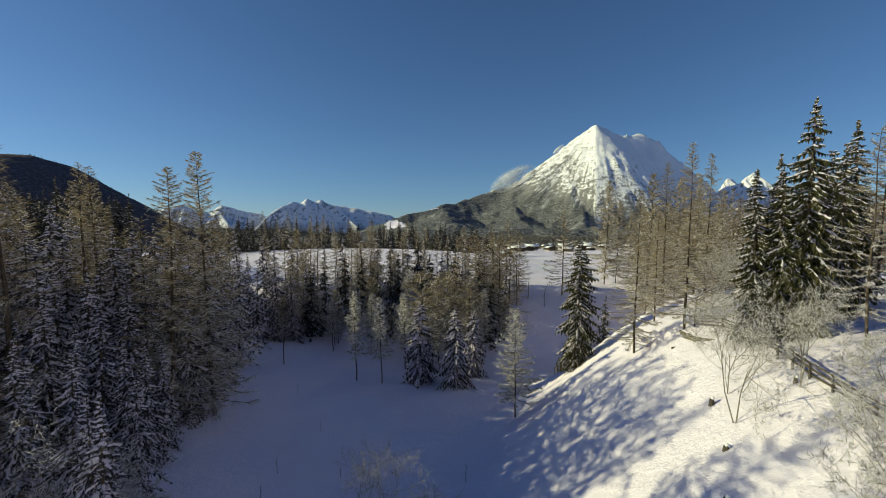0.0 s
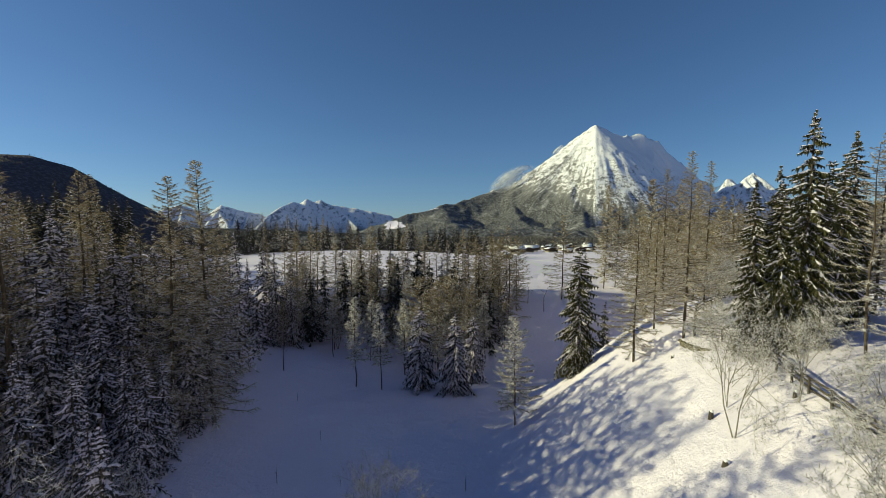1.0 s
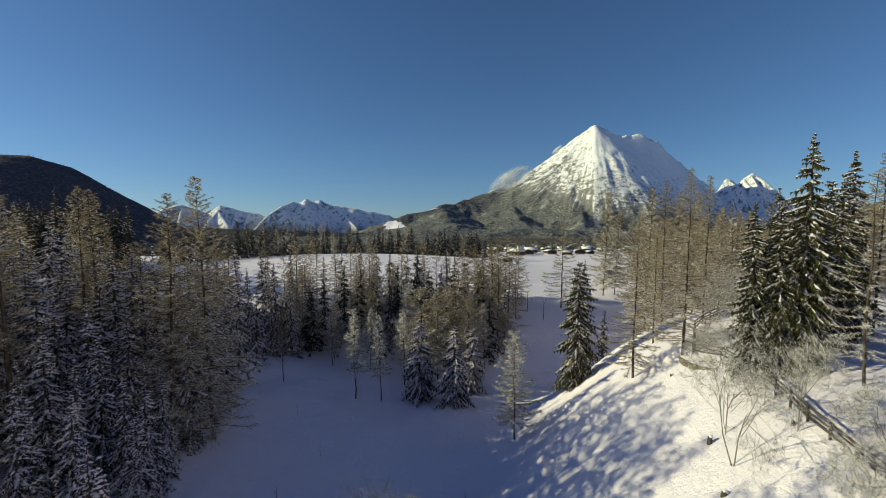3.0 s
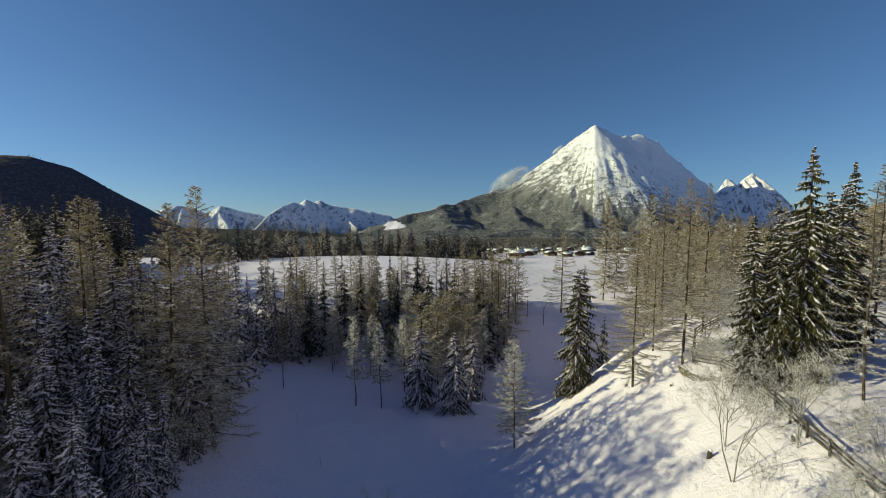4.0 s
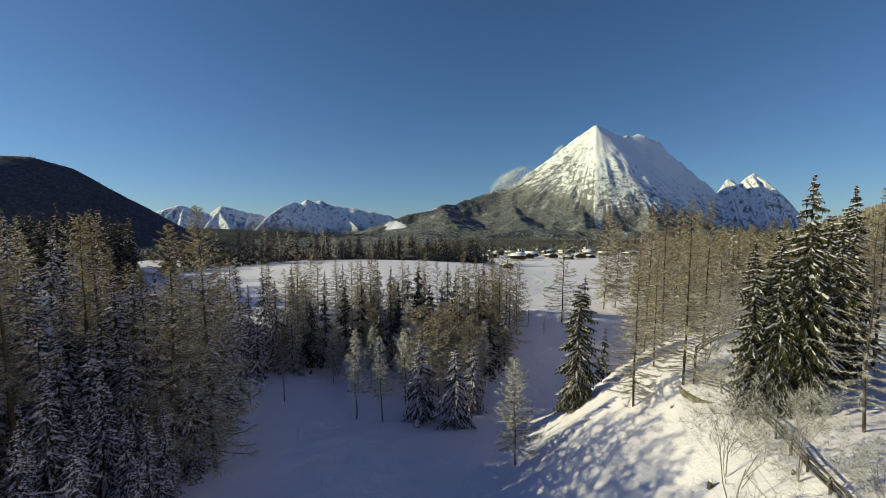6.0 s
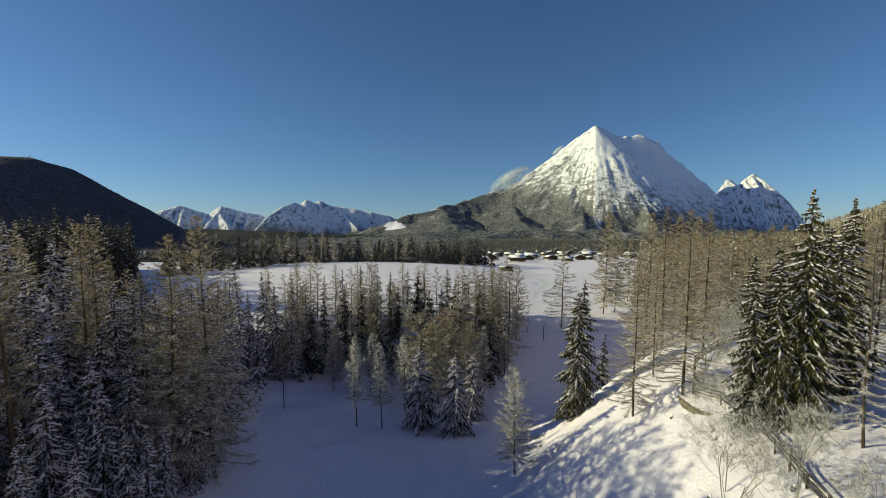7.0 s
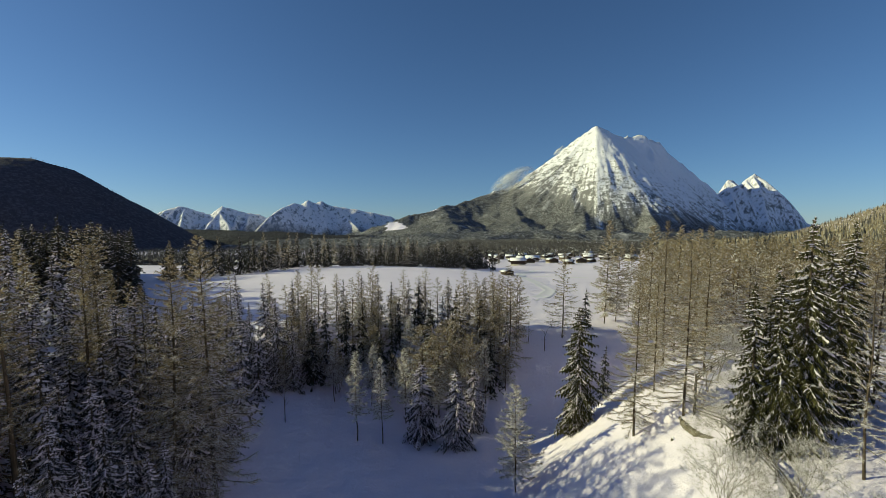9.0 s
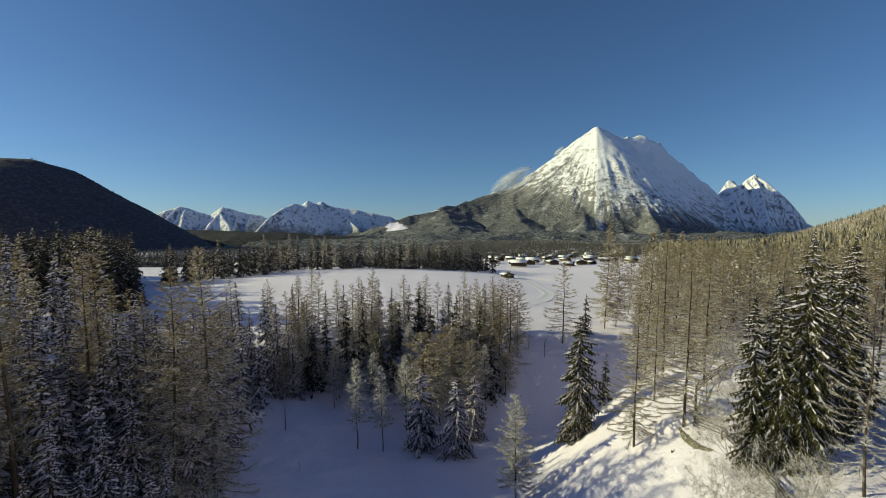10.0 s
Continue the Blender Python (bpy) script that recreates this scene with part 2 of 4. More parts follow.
def pyramid_mat(name, apex, rock, forest, frosted):
    """Frosted woods up to a tree line that sinks towards the sunless side, then rock with snow between, then snow; chutes fall from the summit."""
    m, t, b = material(name, 0.85)
    g = t.nodes.new("ShaderNodeNewGeometry")
    p = g.outputs["Position"]
    sep = t.nodes.new("ShaderNodeSeparateXYZ")
    t.links.new(p, sep.inputs[0])
    nor = t.nodes.new("ShaderNodeSeparateXYZ")
    t.links.new(g.outputs["Normal"], nor.inputs[0])
    x, y, z = sep.outputs
    big = noise_of(t, p, 0.005, 6, 0.6)
    mid = noise_of(t, p, 0.022, 8, 0.7)
    tiny = noise_of(t, p, 0.085, 5, 0.75)
    banks = node(t, "ShaderNodeMapping", Scale=(0.3, 0.3, 1.0), Rotation=(0, -0.35, 0))
    t.links.new(p, banks.inputs["Vector"])
    strata = noise_of(t, banks.outputs["Vector"], 0.035, 6, 0.7)
    fall = t.nodes.new("ShaderNodeCombineXYZ")
    aspect = calc(t, "ARCTAN2", calc(t, "SUBTRACT", x, apex[0]), calc(t, "SUBTRACT", apex[1], y))
    t.links.new(calc(t, "MULTIPLY", aspect, 22.0), fall.inputs[0])
    t.links.new(calc(t, "MULTIPLY", z, 0.0018), fall.inputs[1])
    chute = noise_of(t, fall.outputs[0], 1.3, 6, 0.7)
    # the tree line by the side of the mountain, heights in thousands
    tree_line = ramp(t, calc(t, "DIVIDE", calc(t, "ADD", aspect, 2.0), 4.0), *[((a + 2) / 4, (h, h, h)) for a, h in ((-1.7, 0.43), (-1.09, 0.37), (-0.6, 0.29), (-0.35, 0.21), (-0.1, 0.17), (0.55, 0.13), (0.95, 0.03))])
    gully = calc(t, "MAXIMUM", calc(t, "SUBTRACT", 1.0, calc(t, "DIVIDE", calc(t, "ABSOLUTE", calc(t, "ADD", aspect, 0.29)), 0.045)), 0.0)
    over = calc(t, "ADD", calc(t, "SUBTRACT", z, calc(t, "MULTIPLY", tree_line, 1000.0)), calc(t, "MULTIPLY", gully, 170.0))
    ragged = calc(t, "ADD", calc(t, "MULTIPLY", calc(t, "SUBTRACT", calc(t, "ADD", big, mid), 1.0), 190.0), calc(t, "MULTIPLY", calc(t, "SUBTRACT", chute, 0.49), 330.0))
    line = ramp(t, calc(t, "DIVIDE", calc(t, "ADD", over, ragged), 80.0), (0.0, (0, 0, 0)), (1.0, (1, 1, 1)))
    speckle = ramp(t, tiny, (0.47, (0, 0, 0)), (0.62, (1, 1, 1)))
    woods = mixed(t, speckle, forest, frosted)
    glade = ramp(t, calc(t, "ADD", big, calc(t, "MULTIPLY", mid, 0.5)), (0.86, (0, 0, 0)), (1.0, (0.62, 0.62, 0.62)))
    woods = mixed(t, glade, woods, mixed(t, tiny, frosted, (0.8, 0.8, 0.85)))
    cover = calc(t, "ADD", calc(t, "ADD", calc(t, "MULTIPLY", mid, 1.4), calc(t, "MULTIPLY", tiny, 1.8)), calc(t, "MULTIPLY", strata, 0.9))
    cover = calc(t, "SUBTRACT", calc(t, "SUBTRACT", cover, calc(t, "MULTIPLY", over, 0.00085)), calc(t, "MULTIPLY", nor.outputs[2], 0.8))
    cover = calc(t, "SUBTRACT", cover, calc(t, "MULTIPLY", calc(t, "SUBTRACT", chute, 0.48), 1.0))
    # the sunless side keeps more snow
    cover = calc(t, "SUBTRACT", cover, calc(t, "MULTIPLY", ramp(t, aspect, (0.0, (0, 0, 0)), (0.45, (1, 1, 1))), 0.12))
    bare = ramp(t, calc(t, "SUBTRACT", cover, 0.775), (0.44, (0, 0, 0)), (0.56, (1, 1, 1)))
    peak = mixed(t, bare, (0.89, 0.87, 0.94), rock)
    t.links.new(mixed(t, line, woods, peak), b.inputs["Base Color"])
    bumped(t, b, calc(t, "ADD", calc(t, "ADD", mid, calc(t, "MULTIPLY", strata, 0.6)), calc(t, "MULTIPLY", tiny, 0.35)), 13.0, 0.8)
    return m


# besides frost, the wood tones carry a little blue of shade and haze
ALPINE = pyramid_mat("rock_snow_and_mountain_woods", (1419.0, 4300.0), (0.19, 0.183, 0.19), (0.058, 0.057, 0.061), (0.32, 0.318, 0.345))
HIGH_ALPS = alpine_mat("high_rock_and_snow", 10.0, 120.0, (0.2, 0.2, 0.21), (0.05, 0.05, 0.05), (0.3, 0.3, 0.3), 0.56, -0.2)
# rock made bluer than on near peaks, standing in for haze and shade
RANGE = alpine_mat("haze_blue_rock_and_snow", 10.0, 120.0, (0.24, 0.26, 0.31), (0.05, 0.05, 0.05), (0.3, 0.3, 0.3), 0.56, 0.04)
# wood tones shifted towards blue for the haze of distance
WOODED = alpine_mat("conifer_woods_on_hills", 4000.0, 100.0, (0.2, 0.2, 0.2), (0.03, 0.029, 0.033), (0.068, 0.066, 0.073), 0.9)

# copy of the hill woods with the mountain's violet shade in its colour
SHADE_TINTED_WOODS = alpine_mat("shade_tinted_mountain_woods", 4000.0, 100.0, (0.2, 0.2, 0.2), (0.072, 0.06, 0.07), (0.14, 0.122, 0.14), 0.9)

summit = at(0.330, 0.240, 4300)
WEST_RIDGE = [summit, at(0.266, 0.196, 4380), at(0.204, 0.147, 4430), at(0.143, 0.108, 4450), at(0.067, 0.082, 4350), at(0.02, 0.069, 4200), at(-0.03, 0.058, 4050), at(-0.085, 0.043, 3980), at(-0.116, 0.029, 3920), at(-0.14, 0.018, 3860), at(-0.165, 0.008, 3800)]
EAST_RIDGE = [at(0.473, 0.190, 4720), at(0.512, 0.158, 4780), at(0.574, 0.112, 4830), at(0.61, 0.075, 4870), at(0.648, 0.05, 4910), at(0.7, 0.018, 4960)]
HORN = [at(0.56, 0.07, 4850), at(0.592, 0.082, 4850), at(0.603, 0.092, 4850), at(0.617, 0.124, 4850), at(0.628, 0.122, 4850), at(0.641, 0.11, 4850), at(0.656, 0.125, 4850), at(0.674, 0.137, 4850), at(0.69, 0.122, 4850), at(0.709, 0.105, 4850), at(0.735, 0.086, 4850), at(0.75, 0.078, 4850), at(0.765, 0.06, 4830), at(0.79, 0.03, 4800), at(0.83, 0.01, 4800)]
NEAR_RANGE = [at(-0.435, 0.016, 4220), at(-0.39, 0.04, 4430), at(-0.343, 0.066, 4620), at(-0.325, 0.072, 4700), at(-0.31, 0.069, 4760), at(-0.296, 0.079, 4800), at(-0.28, 0.072, 4840), at(-0.266, 0.077, 4860), at(-0.245, 0.067, 4880), at(-0.227, 0.065, 4900), at(-0.177, 0.056, 4930), at(-0.12, 0.046, 4960), at(-0.07, 0.02, 4980)]
FAR_RANGE = [at(-0.69, 0.02, 4560), at(-0.66, 0.032, 4600), at(-0.635, 0.045, 4640), at(-0.6, 0.06, 4700), at(-0.572, 0.066, 4760), at(-0.55, 0.060, 4790), at(-0.525, 0.053, 4820), at(-0.508, 0.049, 4840), at(-0.492, 0.06, 4860), at(-0.482, 0.065, 4880), at(-0.46, 0.06, 4900), at(-0.436, 0.054, 4920), at(-0.40, 0.048, 4950), at(-0.37, 0.03, 4980)]
mountain(
    "pyramid_mountain", "steep snow-capped pyramid mountain with wooded foot", ALPINE,
    np.arange(-900, 3500, 14.0), np.arange(1080, 4990, 19.0),
    [
        (0.95, WEST_RIDGE[:2]),
        (0.8, WEST_RIDGE[1:3]),
        (0.68, WEST_RIDGE[2:]),
        (1.1, [summit, at(0.35, 0.232, 4380), at(0.369, 0.221, 4480), at(0.388, 0.2155, 4580)]),
        (1.9, [at(0.388, 0.214, 4600), at(0.400, 0.219, 4640), at(0.418, 0.2195, 4650), at(0.437, 0.2185, 4660), at(0.444, 0.211, 4665), at(0.468, 0.2045, 4690), at(0.478, 0.192, 4715)]),
        (1.5, [at(0.437, 0.2165, 4660), at(0.446, 0.196, 4600), at(0.462, 0.18, 4560)]),
        (1.3, EAST_RIDGE),
        (0.95, [summit, at(0.348, 0.212, 4190), at(0.366, 0.182, 4080), at(0.372, 0.16, 3990), at(0.388, 0.13, 3860), at(0.41, 0.1, 3720), at(0.44, 0.065, 3450), at(0.47, 0.02, 3000)]),
        (0.38, [at(0.143, 0.094, 4420), at(0.16, 0.045, 3800), at(0.19, 0.02, 3200), at(0.2, 0.0, 2800)]),
        (0.4, [at(0.3, 0.125, 4060), at(0.305, 0.05, 3500), at(0.31, 0.0, 2800)]),
        (0.28, [at(0.0, 0.058, 4150), at(0.03, 0.02, 3300), at(0.04, 0.0, 2800)]),
        (0.055, [at(-0.16, -0.001, 2100), at(0.0, 0.005, 2000), at(0.2, 0.01, 1950), at(0.45, 0.012, 1950), at(0.7, 0.008, 2000)]),
    ], 24.0, 2.3, 11.0, summit[:2])
mountain(
    "rock_horn_mountain", "jagged snowy twin-horned mountain behind the pyramid", HIGH_ALPS,
    np.arange(2500, 4400, 11.0), np.arange(4300, 4990, 13.0),
    [
        (1.7, HORN),
        (1.2, [at(0.617, 0.115, 4850), at(0.628, 0.07, 4680), at(0.64, 0.03, 4500)]),
        (1.2, [at(0.672, 0.129, 4850), at(0.695, 0.09, 4700), at(0.72, 0.03, 4450)]),
    ] + spurs(HORN[2:12], 1.5, 84, 60, 330, 0.95), 9.0, 7.7)
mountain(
    "snowy_range", "distant snowy mountain chain with rock faces tinted by haze", RANGE,
    np.arange(-3700, -200, 12.0), np.arange(4150, 4990, 14.0),
    [
        (1.0, NEAR_RANGE),
        (1.1, FAR_RANGE),
        (1.1, [at(-0.296, 0.077, 4800), at(-0.3, 0.045, 4640), at(-0.3, 0.01, 4450)]),
        (1.1, [at(-0.266, 0.075, 4860), at(-0.258, 0.04, 4690), at(-0.25, 0.0, 4480)]),
        (1.1, [at(-0.343, 0.065, 4620), at(-0.352, 0.035, 4480), at(-0.36, 0.005, 4330)]),
        (1.0, [at(-0.227, 0.063, 4900), at(-0.2, 0.03, 4700), at(-0.17, 0.0, 4450)]),
    ] + spurs(FAR_RANGE, 1.2, 86, 190, 300, 0.65), 14.0, 5.1)

DARK_HILL = [
    (0.62, [at(-1.25, 0.17, 1330), at(-0.967, 0.176, 1440), at(-0.89, 0.174, 1500), at(-0.805, 0.148, 1570), at(-0.72, 0.1, 1660), at(-0.657, 0.066, 1740), at(-0.6, 0.027, 1820), at(-0.54, 0.004, 1900)]),
]
LOW_HILLS = [
    (0.3, [at(-0.62, 0.02, 2500), at(-0.5, 0.016, 2500), at(-0.42, 0.012, 2450), at(-0.3, 0.007, 2450), at(-0.2, 0.006, 2500), at(-0.15, 0.003, 2600), at(-0.08, 0.0, 2600), at(0.05, -0.002, 2500)]),
    (0.25, [at(-0.56, 0.004, 1900), at(-0.4, -0.002, 1800), at(-0.26, -0.006, 1750), at(-0.12, -0.012, 1700)]),
]
mountain("wooded_mountain", "dark conifer-wooded mountain in shade", SHADE_TINTED_WOODS, np.arange(-2700, -650, 16.0), np.arange(850, 2300, 18.0), DARK_HILL, 10.0, 1.1)
mountain("low_wooded_hills", "low brown wooded hills across the valley", WOODED, np.arange(-1900, 500, 16.0), np.arange(1450, 3000, 20.0), LOW_HILLS, 9.0, 3.1)


# ---- trees ----
def unit(v):
    return v / (np.linalg.norm(v, axis=-1, keepdims=True) + 1e-9)


def spruce(seed, tall=20.0, wide=3.3, whorls=36, each=8, sprays=7, snow=0.6, label="", trunk_bare=0.05, lump=1.0, curtain=1.0, mat=None, fan=2, load=1.0, droop=1.0, dust=0.6, shape=0.85):
    """A spruce: drooping boughs with a comb of side twigs that hang from them, and snow lying along each bough."""
    r = np.random.default_rng(seed)
    root = new("spruce")
    trunk, crown, cover = Pieces(), Pieces(), Pieces()
    zs = np.linspace(0, tall * 0.99, 7)
    bend = np.cumsum(r.normal(0, 0.05, (7, 2)), 0)
    bend[0] = 0
    trunk.tube(np.column_stack([bend, zs - 0.3]), 0.02 + 0.011 * tall * (1 - zs / tall) ** 0.9, 6)
    teeth, dusted, spine, drop = [], [], [], []
    up_ = np.array([0, 0, 1.0])
    lop = r.uniform(0.7, 1.25, 8)
    for w in range(whorls):
        mean = trunk_bare + (0.985 - trunk_bare) * (w / whorls) ** 0.88
        n = max(min(each, 6), int(each * (0.5 + 0.65 * (1 - mean))))
        start = r.uniform(0, 6.28)
        for k in range(n):
            t = min(max(mean + r.normal(0, 1.2) / whorls, trunk_bare), 0.985)
            z0 = t * tall
            base = np.array([np.interp(z0, zs, bend[:, 0]), np.interp(z0, zs, bend[:, 1]), z0])
            reach = wide * (1 - t) ** shape * min(1.0, 0.66 + 2.2 * (t - trunk_bare)) * min(1.0, 0.3 + (1 - t) / 0.2) + 0.07
            a = start + 6.283 * k / n + r.normal(0, 0.25)
            ln = reach * r.uniform(0.55, 1.2) * lop[int(a / 0.786) % 8]
            out = np.array([math.cos(a), math.sin(a), 0.0])
            side = np.array([-out[1], out[0], 0.0])
            up = 0.3 * t + 3.0 * max(0.0, t - 0.86)
            sag = 1.1 * (1 - 0.55 * t) * r.uniform(0.7, 1.3)
            curl = r.normal(0, 0.12)

            def along(s):
                s = np.asarray(s)[:, None]
                return base + out * (s * ln) + side * (curl * ln * s ** 2) + up_ * (ln * (up * s - sag * s ** 1.6 + 0.2 * sag * s ** 4))

            m = max(3, int(sprays * (0.4 + 0.6 * ln / wide)))
            s = np.linspace(0.15, 1.0, m)
            line = along(s)
            wave = np.sin(np.pi * np.clip(s * 0.74 + 0.12, 0, 1))
            size = lump * (0.18 + 0.23 * min(ln, 2.6)) * wave + 0.07
            many = m * fan
            for hand in (-1, 1):
                q = np.clip(np.linspace(0.12, 1.0, many) + r.normal(0, 0.25 / many, many), 0.05, 1.0)
                foot = along(q)
                way = unit(out * r.uniform(0.5, 1.0, (many, 1)) + side * hand * r.uniform(0.45, 1.0, (many, 1)) - up_ * r.uniform(0.25, 0.9, (many, 1)) * droop)
                tip = foot + way * (np.interp(q, s, size) * r.uniform(0.7, 1.4, many))[:, None]
                half = (out - up_ * sag * 0.6) * (0.62 * ln / many)
                teeth.append(np.stack([foot - half, foot + half, tip], 1))
                on = r.uniform(0, 1, many) < snow * dust
                reach_on = r.uniform(0.45, 0.85, (many, 1))
                dusted.append((np.stack([foot - half * 0.7, foot + half * 0.8, foot + (tip - foot) * reach_on], 1) + up_ * 0.045)[on])
            # snow draped over the bough: a lumpy ridge whose sides hang down a little
            q = np.linspace(0.2, 1.04, m * 2 if fan > 1 else m)
            lie = np.interp(q, s, wave + 0.1) * r.uniform(0.35, 1.4, len(q))
            patch = np.clip((np.interp(q, np.linspace(0.2, 1.04, 5), r.uniform(0, 1, 5)) - 1 + snow) * 2.5, 0, 1)
            lie = lie * patch
            wid = (load * (0.035 + 0.05 * min(ln, 2.5)) * lie)[:, None]
            mid = along(q) + (load * 0.04 * r.normal(0, 1, len(q)))[:, None] * side
            crown_line = mid + up_ * (0.06 + 0.55 * wid)
            left_, right_ = mid - side * wid - up_ * wid * 0.45, mid + side * wid - up_ * wid * 0.45
            on = (patch[:-1] + patch[1:]) > 0.05
            spine.append(np.stack([left_[:-1], crown_line[:-1], crown_line[1:], left_[1:]], 1)[on])
            spine.append(np.stack([crown_line[:-1], right_[:-1], right_[1:], crown_line[1:]], 1)[on])
            hang = line - up_ * (size * r.uniform(0.5, 1.1, m) * curtain)[:, None] + out * (size * 0.1)[:, None]
            drop.append(np.stack([line - out * (size * 0.3)[:, None], hang, line + out * (size * 0.35)[:, None]], 1))
    crown.many(np.concatenate(teeth))
    crown.many(np.concatenate(drop))
    cover.many(np.concatenate(dusted))
    cover.many(np.concatenate(spine))
    part("trunk", trunk, BARK, root)
    tagged(part("crown", crown, mat or SHADE_TINTED_NEEDLES, root), kind="stuff")
    tagged(part("snow_cover", cover, BRANCH_SNOW, root, "snow lying on the boughs"), kind="stuff")
    root["tall"] = tall
    return tagged(root, label, "tree")


def larch(seed, tall=25.0, wide=2.9, boughs=120, twigs=40, frost=0.25, label="", kind="larch", bare=0.1, mat=None, thick=1.0, girth=0.011, shape=0.85, fine=1.0):
    """A bare larch: a straight stem, drooping boughs that turn up at the tip, and fine twigs, the lower ones white with rime."""
    r = np.random.default_rng(seed)
    root = new(kind)
    trunk, wood, crown, rime = Pieces(), Pieces(), Pieces(), Pieces()
    zs = np.linspace(0, tall, 8)
    bend = np.cumsum(r.normal(0, 0.06, (8, 2)), 0)
    bend[0] = 0
    trunk.tube(np.column_stack([bend, zs - 0.3]), 0.015 + girth * tall * (1 - zs / tall), 6)
    hang, white, strips = [], [], []
    up_ = np.array([0, 0, 1.0])
    for k in range(boughs):
        t = bare + (0.995 - bare) * (k + r.uniform(0, 1)) / boughs
        z0 = t * tall
        base = np.array([np.interp(z0, zs, bend[:, 0]), np.interp(z0, zs, bend[:, 1]), z0])
        ln = wide * ((1 - t) ** shape * min(1.0, 0.78 + 1.4 * (t - bare)) + 0.04) * r.uniform(0.5, 1.2)
        a = k * 2.4 + r.normal(0, 0.5)
        out = np.array([math.cos(a), math.sin(a), 0.0])
        side = np.array([-out[1], out[0], 0.0])
        sag = r.uniform(0.25, 0.55) * (1 - 0.8 * t)
        rise = r.uniform(0.0, 0.2) + 0.4 * t
        curl = r.normal(0, 0.18)

        def along(s):
            s = np.asarray(s)[:, None]
            return base + out * s * ln + side * curl * ln * s ** 2 + up_ * ln * (rise * s - sag * 1.7 * s ** 1.4 + sag * 1.1 * s ** 3)

        marks, girths = ([0, 0.4, 0.75, 1.0], [0.05, 0.035, 0.022, 0.008]) if thick < 1.5 else ([0, 0.55, 1.0], [0.035, 0.02, 0.008]) if thick < 3 else ([0, 1.0], [0.03, 0.01])
        wood.tube(along(marks), np.array(girths) * (0.3 + 0.2 * ln) * min(thick, 2.0) * 0.8, 3)
        n = max(5, int(twigs * (0.15 + 0.85 * ln / wide)))
        s = r.uniform(0.05, 1.0, n) ** 0.75
        p = along(s)
        d = unit(side * r.choice([-1, 1], (n, 1)) * r.uniform(0.2, 1.0, (n, 1)) + out * r.uniform(0.1, 1.0, (n, 1)) + up_ * r.uniform(-0.8, 0.35, (n, 1)))
        ts = fine * (0.3 + 0.13 * ln) * r.uniform(0.5, 1.5, n)
        tip = p + d * ts[:, None]
        wdt = unit(np.cross(d, r.normal(0, 1, (n, 3)))) * (0.022 * thick)
        tri = np.stack([p - wdt, p + wdt, tip], 1)
        low = frost * (0.25 + 1.6 * (1 - t) ** 1.3)
        on = r.uniform(0, 1, n) < (low * 0.6 if frost < 1 else frost - 0.4)
        hang.append(tri[~on])
        white.append(tri[on])
        if r.uniform() < 0.08 + 1.3 * low:
            c = along([0.1, 0.4, 0.7, 1.0]) + up_ * (0.02 * thick)
            w2 = side * 0.024 * thick
            strips.append(np.stack([c[:-1] - w2, c[1:] - w2 * 0.8, c[1:] + w2 * 0.8, c[:-1] + w2], 1))
    crown.many(np.concatenate(hang))
    rime.many(np.concatenate(white))
    rime.many(np.concatenate(strips))
    part("trunk", trunk, BARK, root)
    tagged(part("branchwork", wood, BARK, root), kind="stuff")
    tagged(part("twig_crown", crown, mat or LARCH_TWIGS, root), kind="stuff")
    tagged(part("rime", rime, FROST, root, "white hoar frost on the twigs"), kind="stuff")
    root["tall"] = tall
    return tagged(root, label, "tree")


def birch(seed, tall=10.0, stems=2, frost=0.7, label="", kind="birch", spread=0.35, depth=5, mat=None, lean=0.08, bark=None, twig=0.0085):
    """A bare broadleaf tree or bush that forks again and again into fine twigs, most of them frosted."""
    r = np.random.default_rng(seed)
    root = new(kind)
    stem, crown, rime = Pieces(), Pieces(), Pieces()
    hang, white = [], []

    def grow(p, d, ln, rad, level):
        q = p + d * ln * 0.5 + r.normal(0, 0.03 * ln, 3)
        e = q + unit(d + r.normal(0, 0.14, 3)) * ln * 0.5
        stem.tube([p, q, e], [rad, rad * 0.82, rad * 0.62], 5 if level < 2 else 3)
        if level >= 2:
            n = 9 if depth < 5 else 7
            s = r.uniform(0, 1, (n, 1))
            b = p + (e - p) * s
            w = unit(d + r.normal(0, 0.75, (n, 3)))
            l2 = (0.12 + tall * 0.024) * r.uniform(0.5, 1.4, (n, 1))
            u = unit(np.cross(w, r.normal(0, 1, (n, 3)))) * twig
            tri = np.stack([b - u, b + u, b + w * l2 - (0, 0, 0.03 * tall / 10)], 1)
            on = r.uniform(0, 1, n) < frost
            hang.append(tri[~on])
            white.append(tri[on])
        if level < depth:
            for k in range(3 if level else 4):
                w = unit(d + r.normal(0, 0.62, 3) + np.array([0, 0, 0.1]))
                f = r.uniform(0.45, 1.0)
                grow(p + (e - p) * f, w, ln * r.uniform(0.55, 0.78), rad * 0.5, level + 1)

    for k in range(stems):
        a = r.uniform(0, 6.28)
        d = unit(np.array([math.cos(a) * (spread if stems > 1 else lean), math.sin(a) * (spread if stems > 1 else lean), 1.0]))
        grow(np.array([0.12 * math.cos(a), 0.12 * math.sin(a), -0.2]), d, tall * 0.4, 0.0055 * tall * (1.0 if stems < 3 else 0.8), 0)
    crown.many(np.concatenate(hang))
    rime.many(np.concatenate(white))
    part("stem", stem, bark or BIRCH_BARK, root)
    tagged(part("twig_crown", crown, mat or GREY_TWIGS, root), kind="stuff")
    tagged(part("rime", rime, FROST, root, "white hoar frost on the twigs"), kind="stuff")
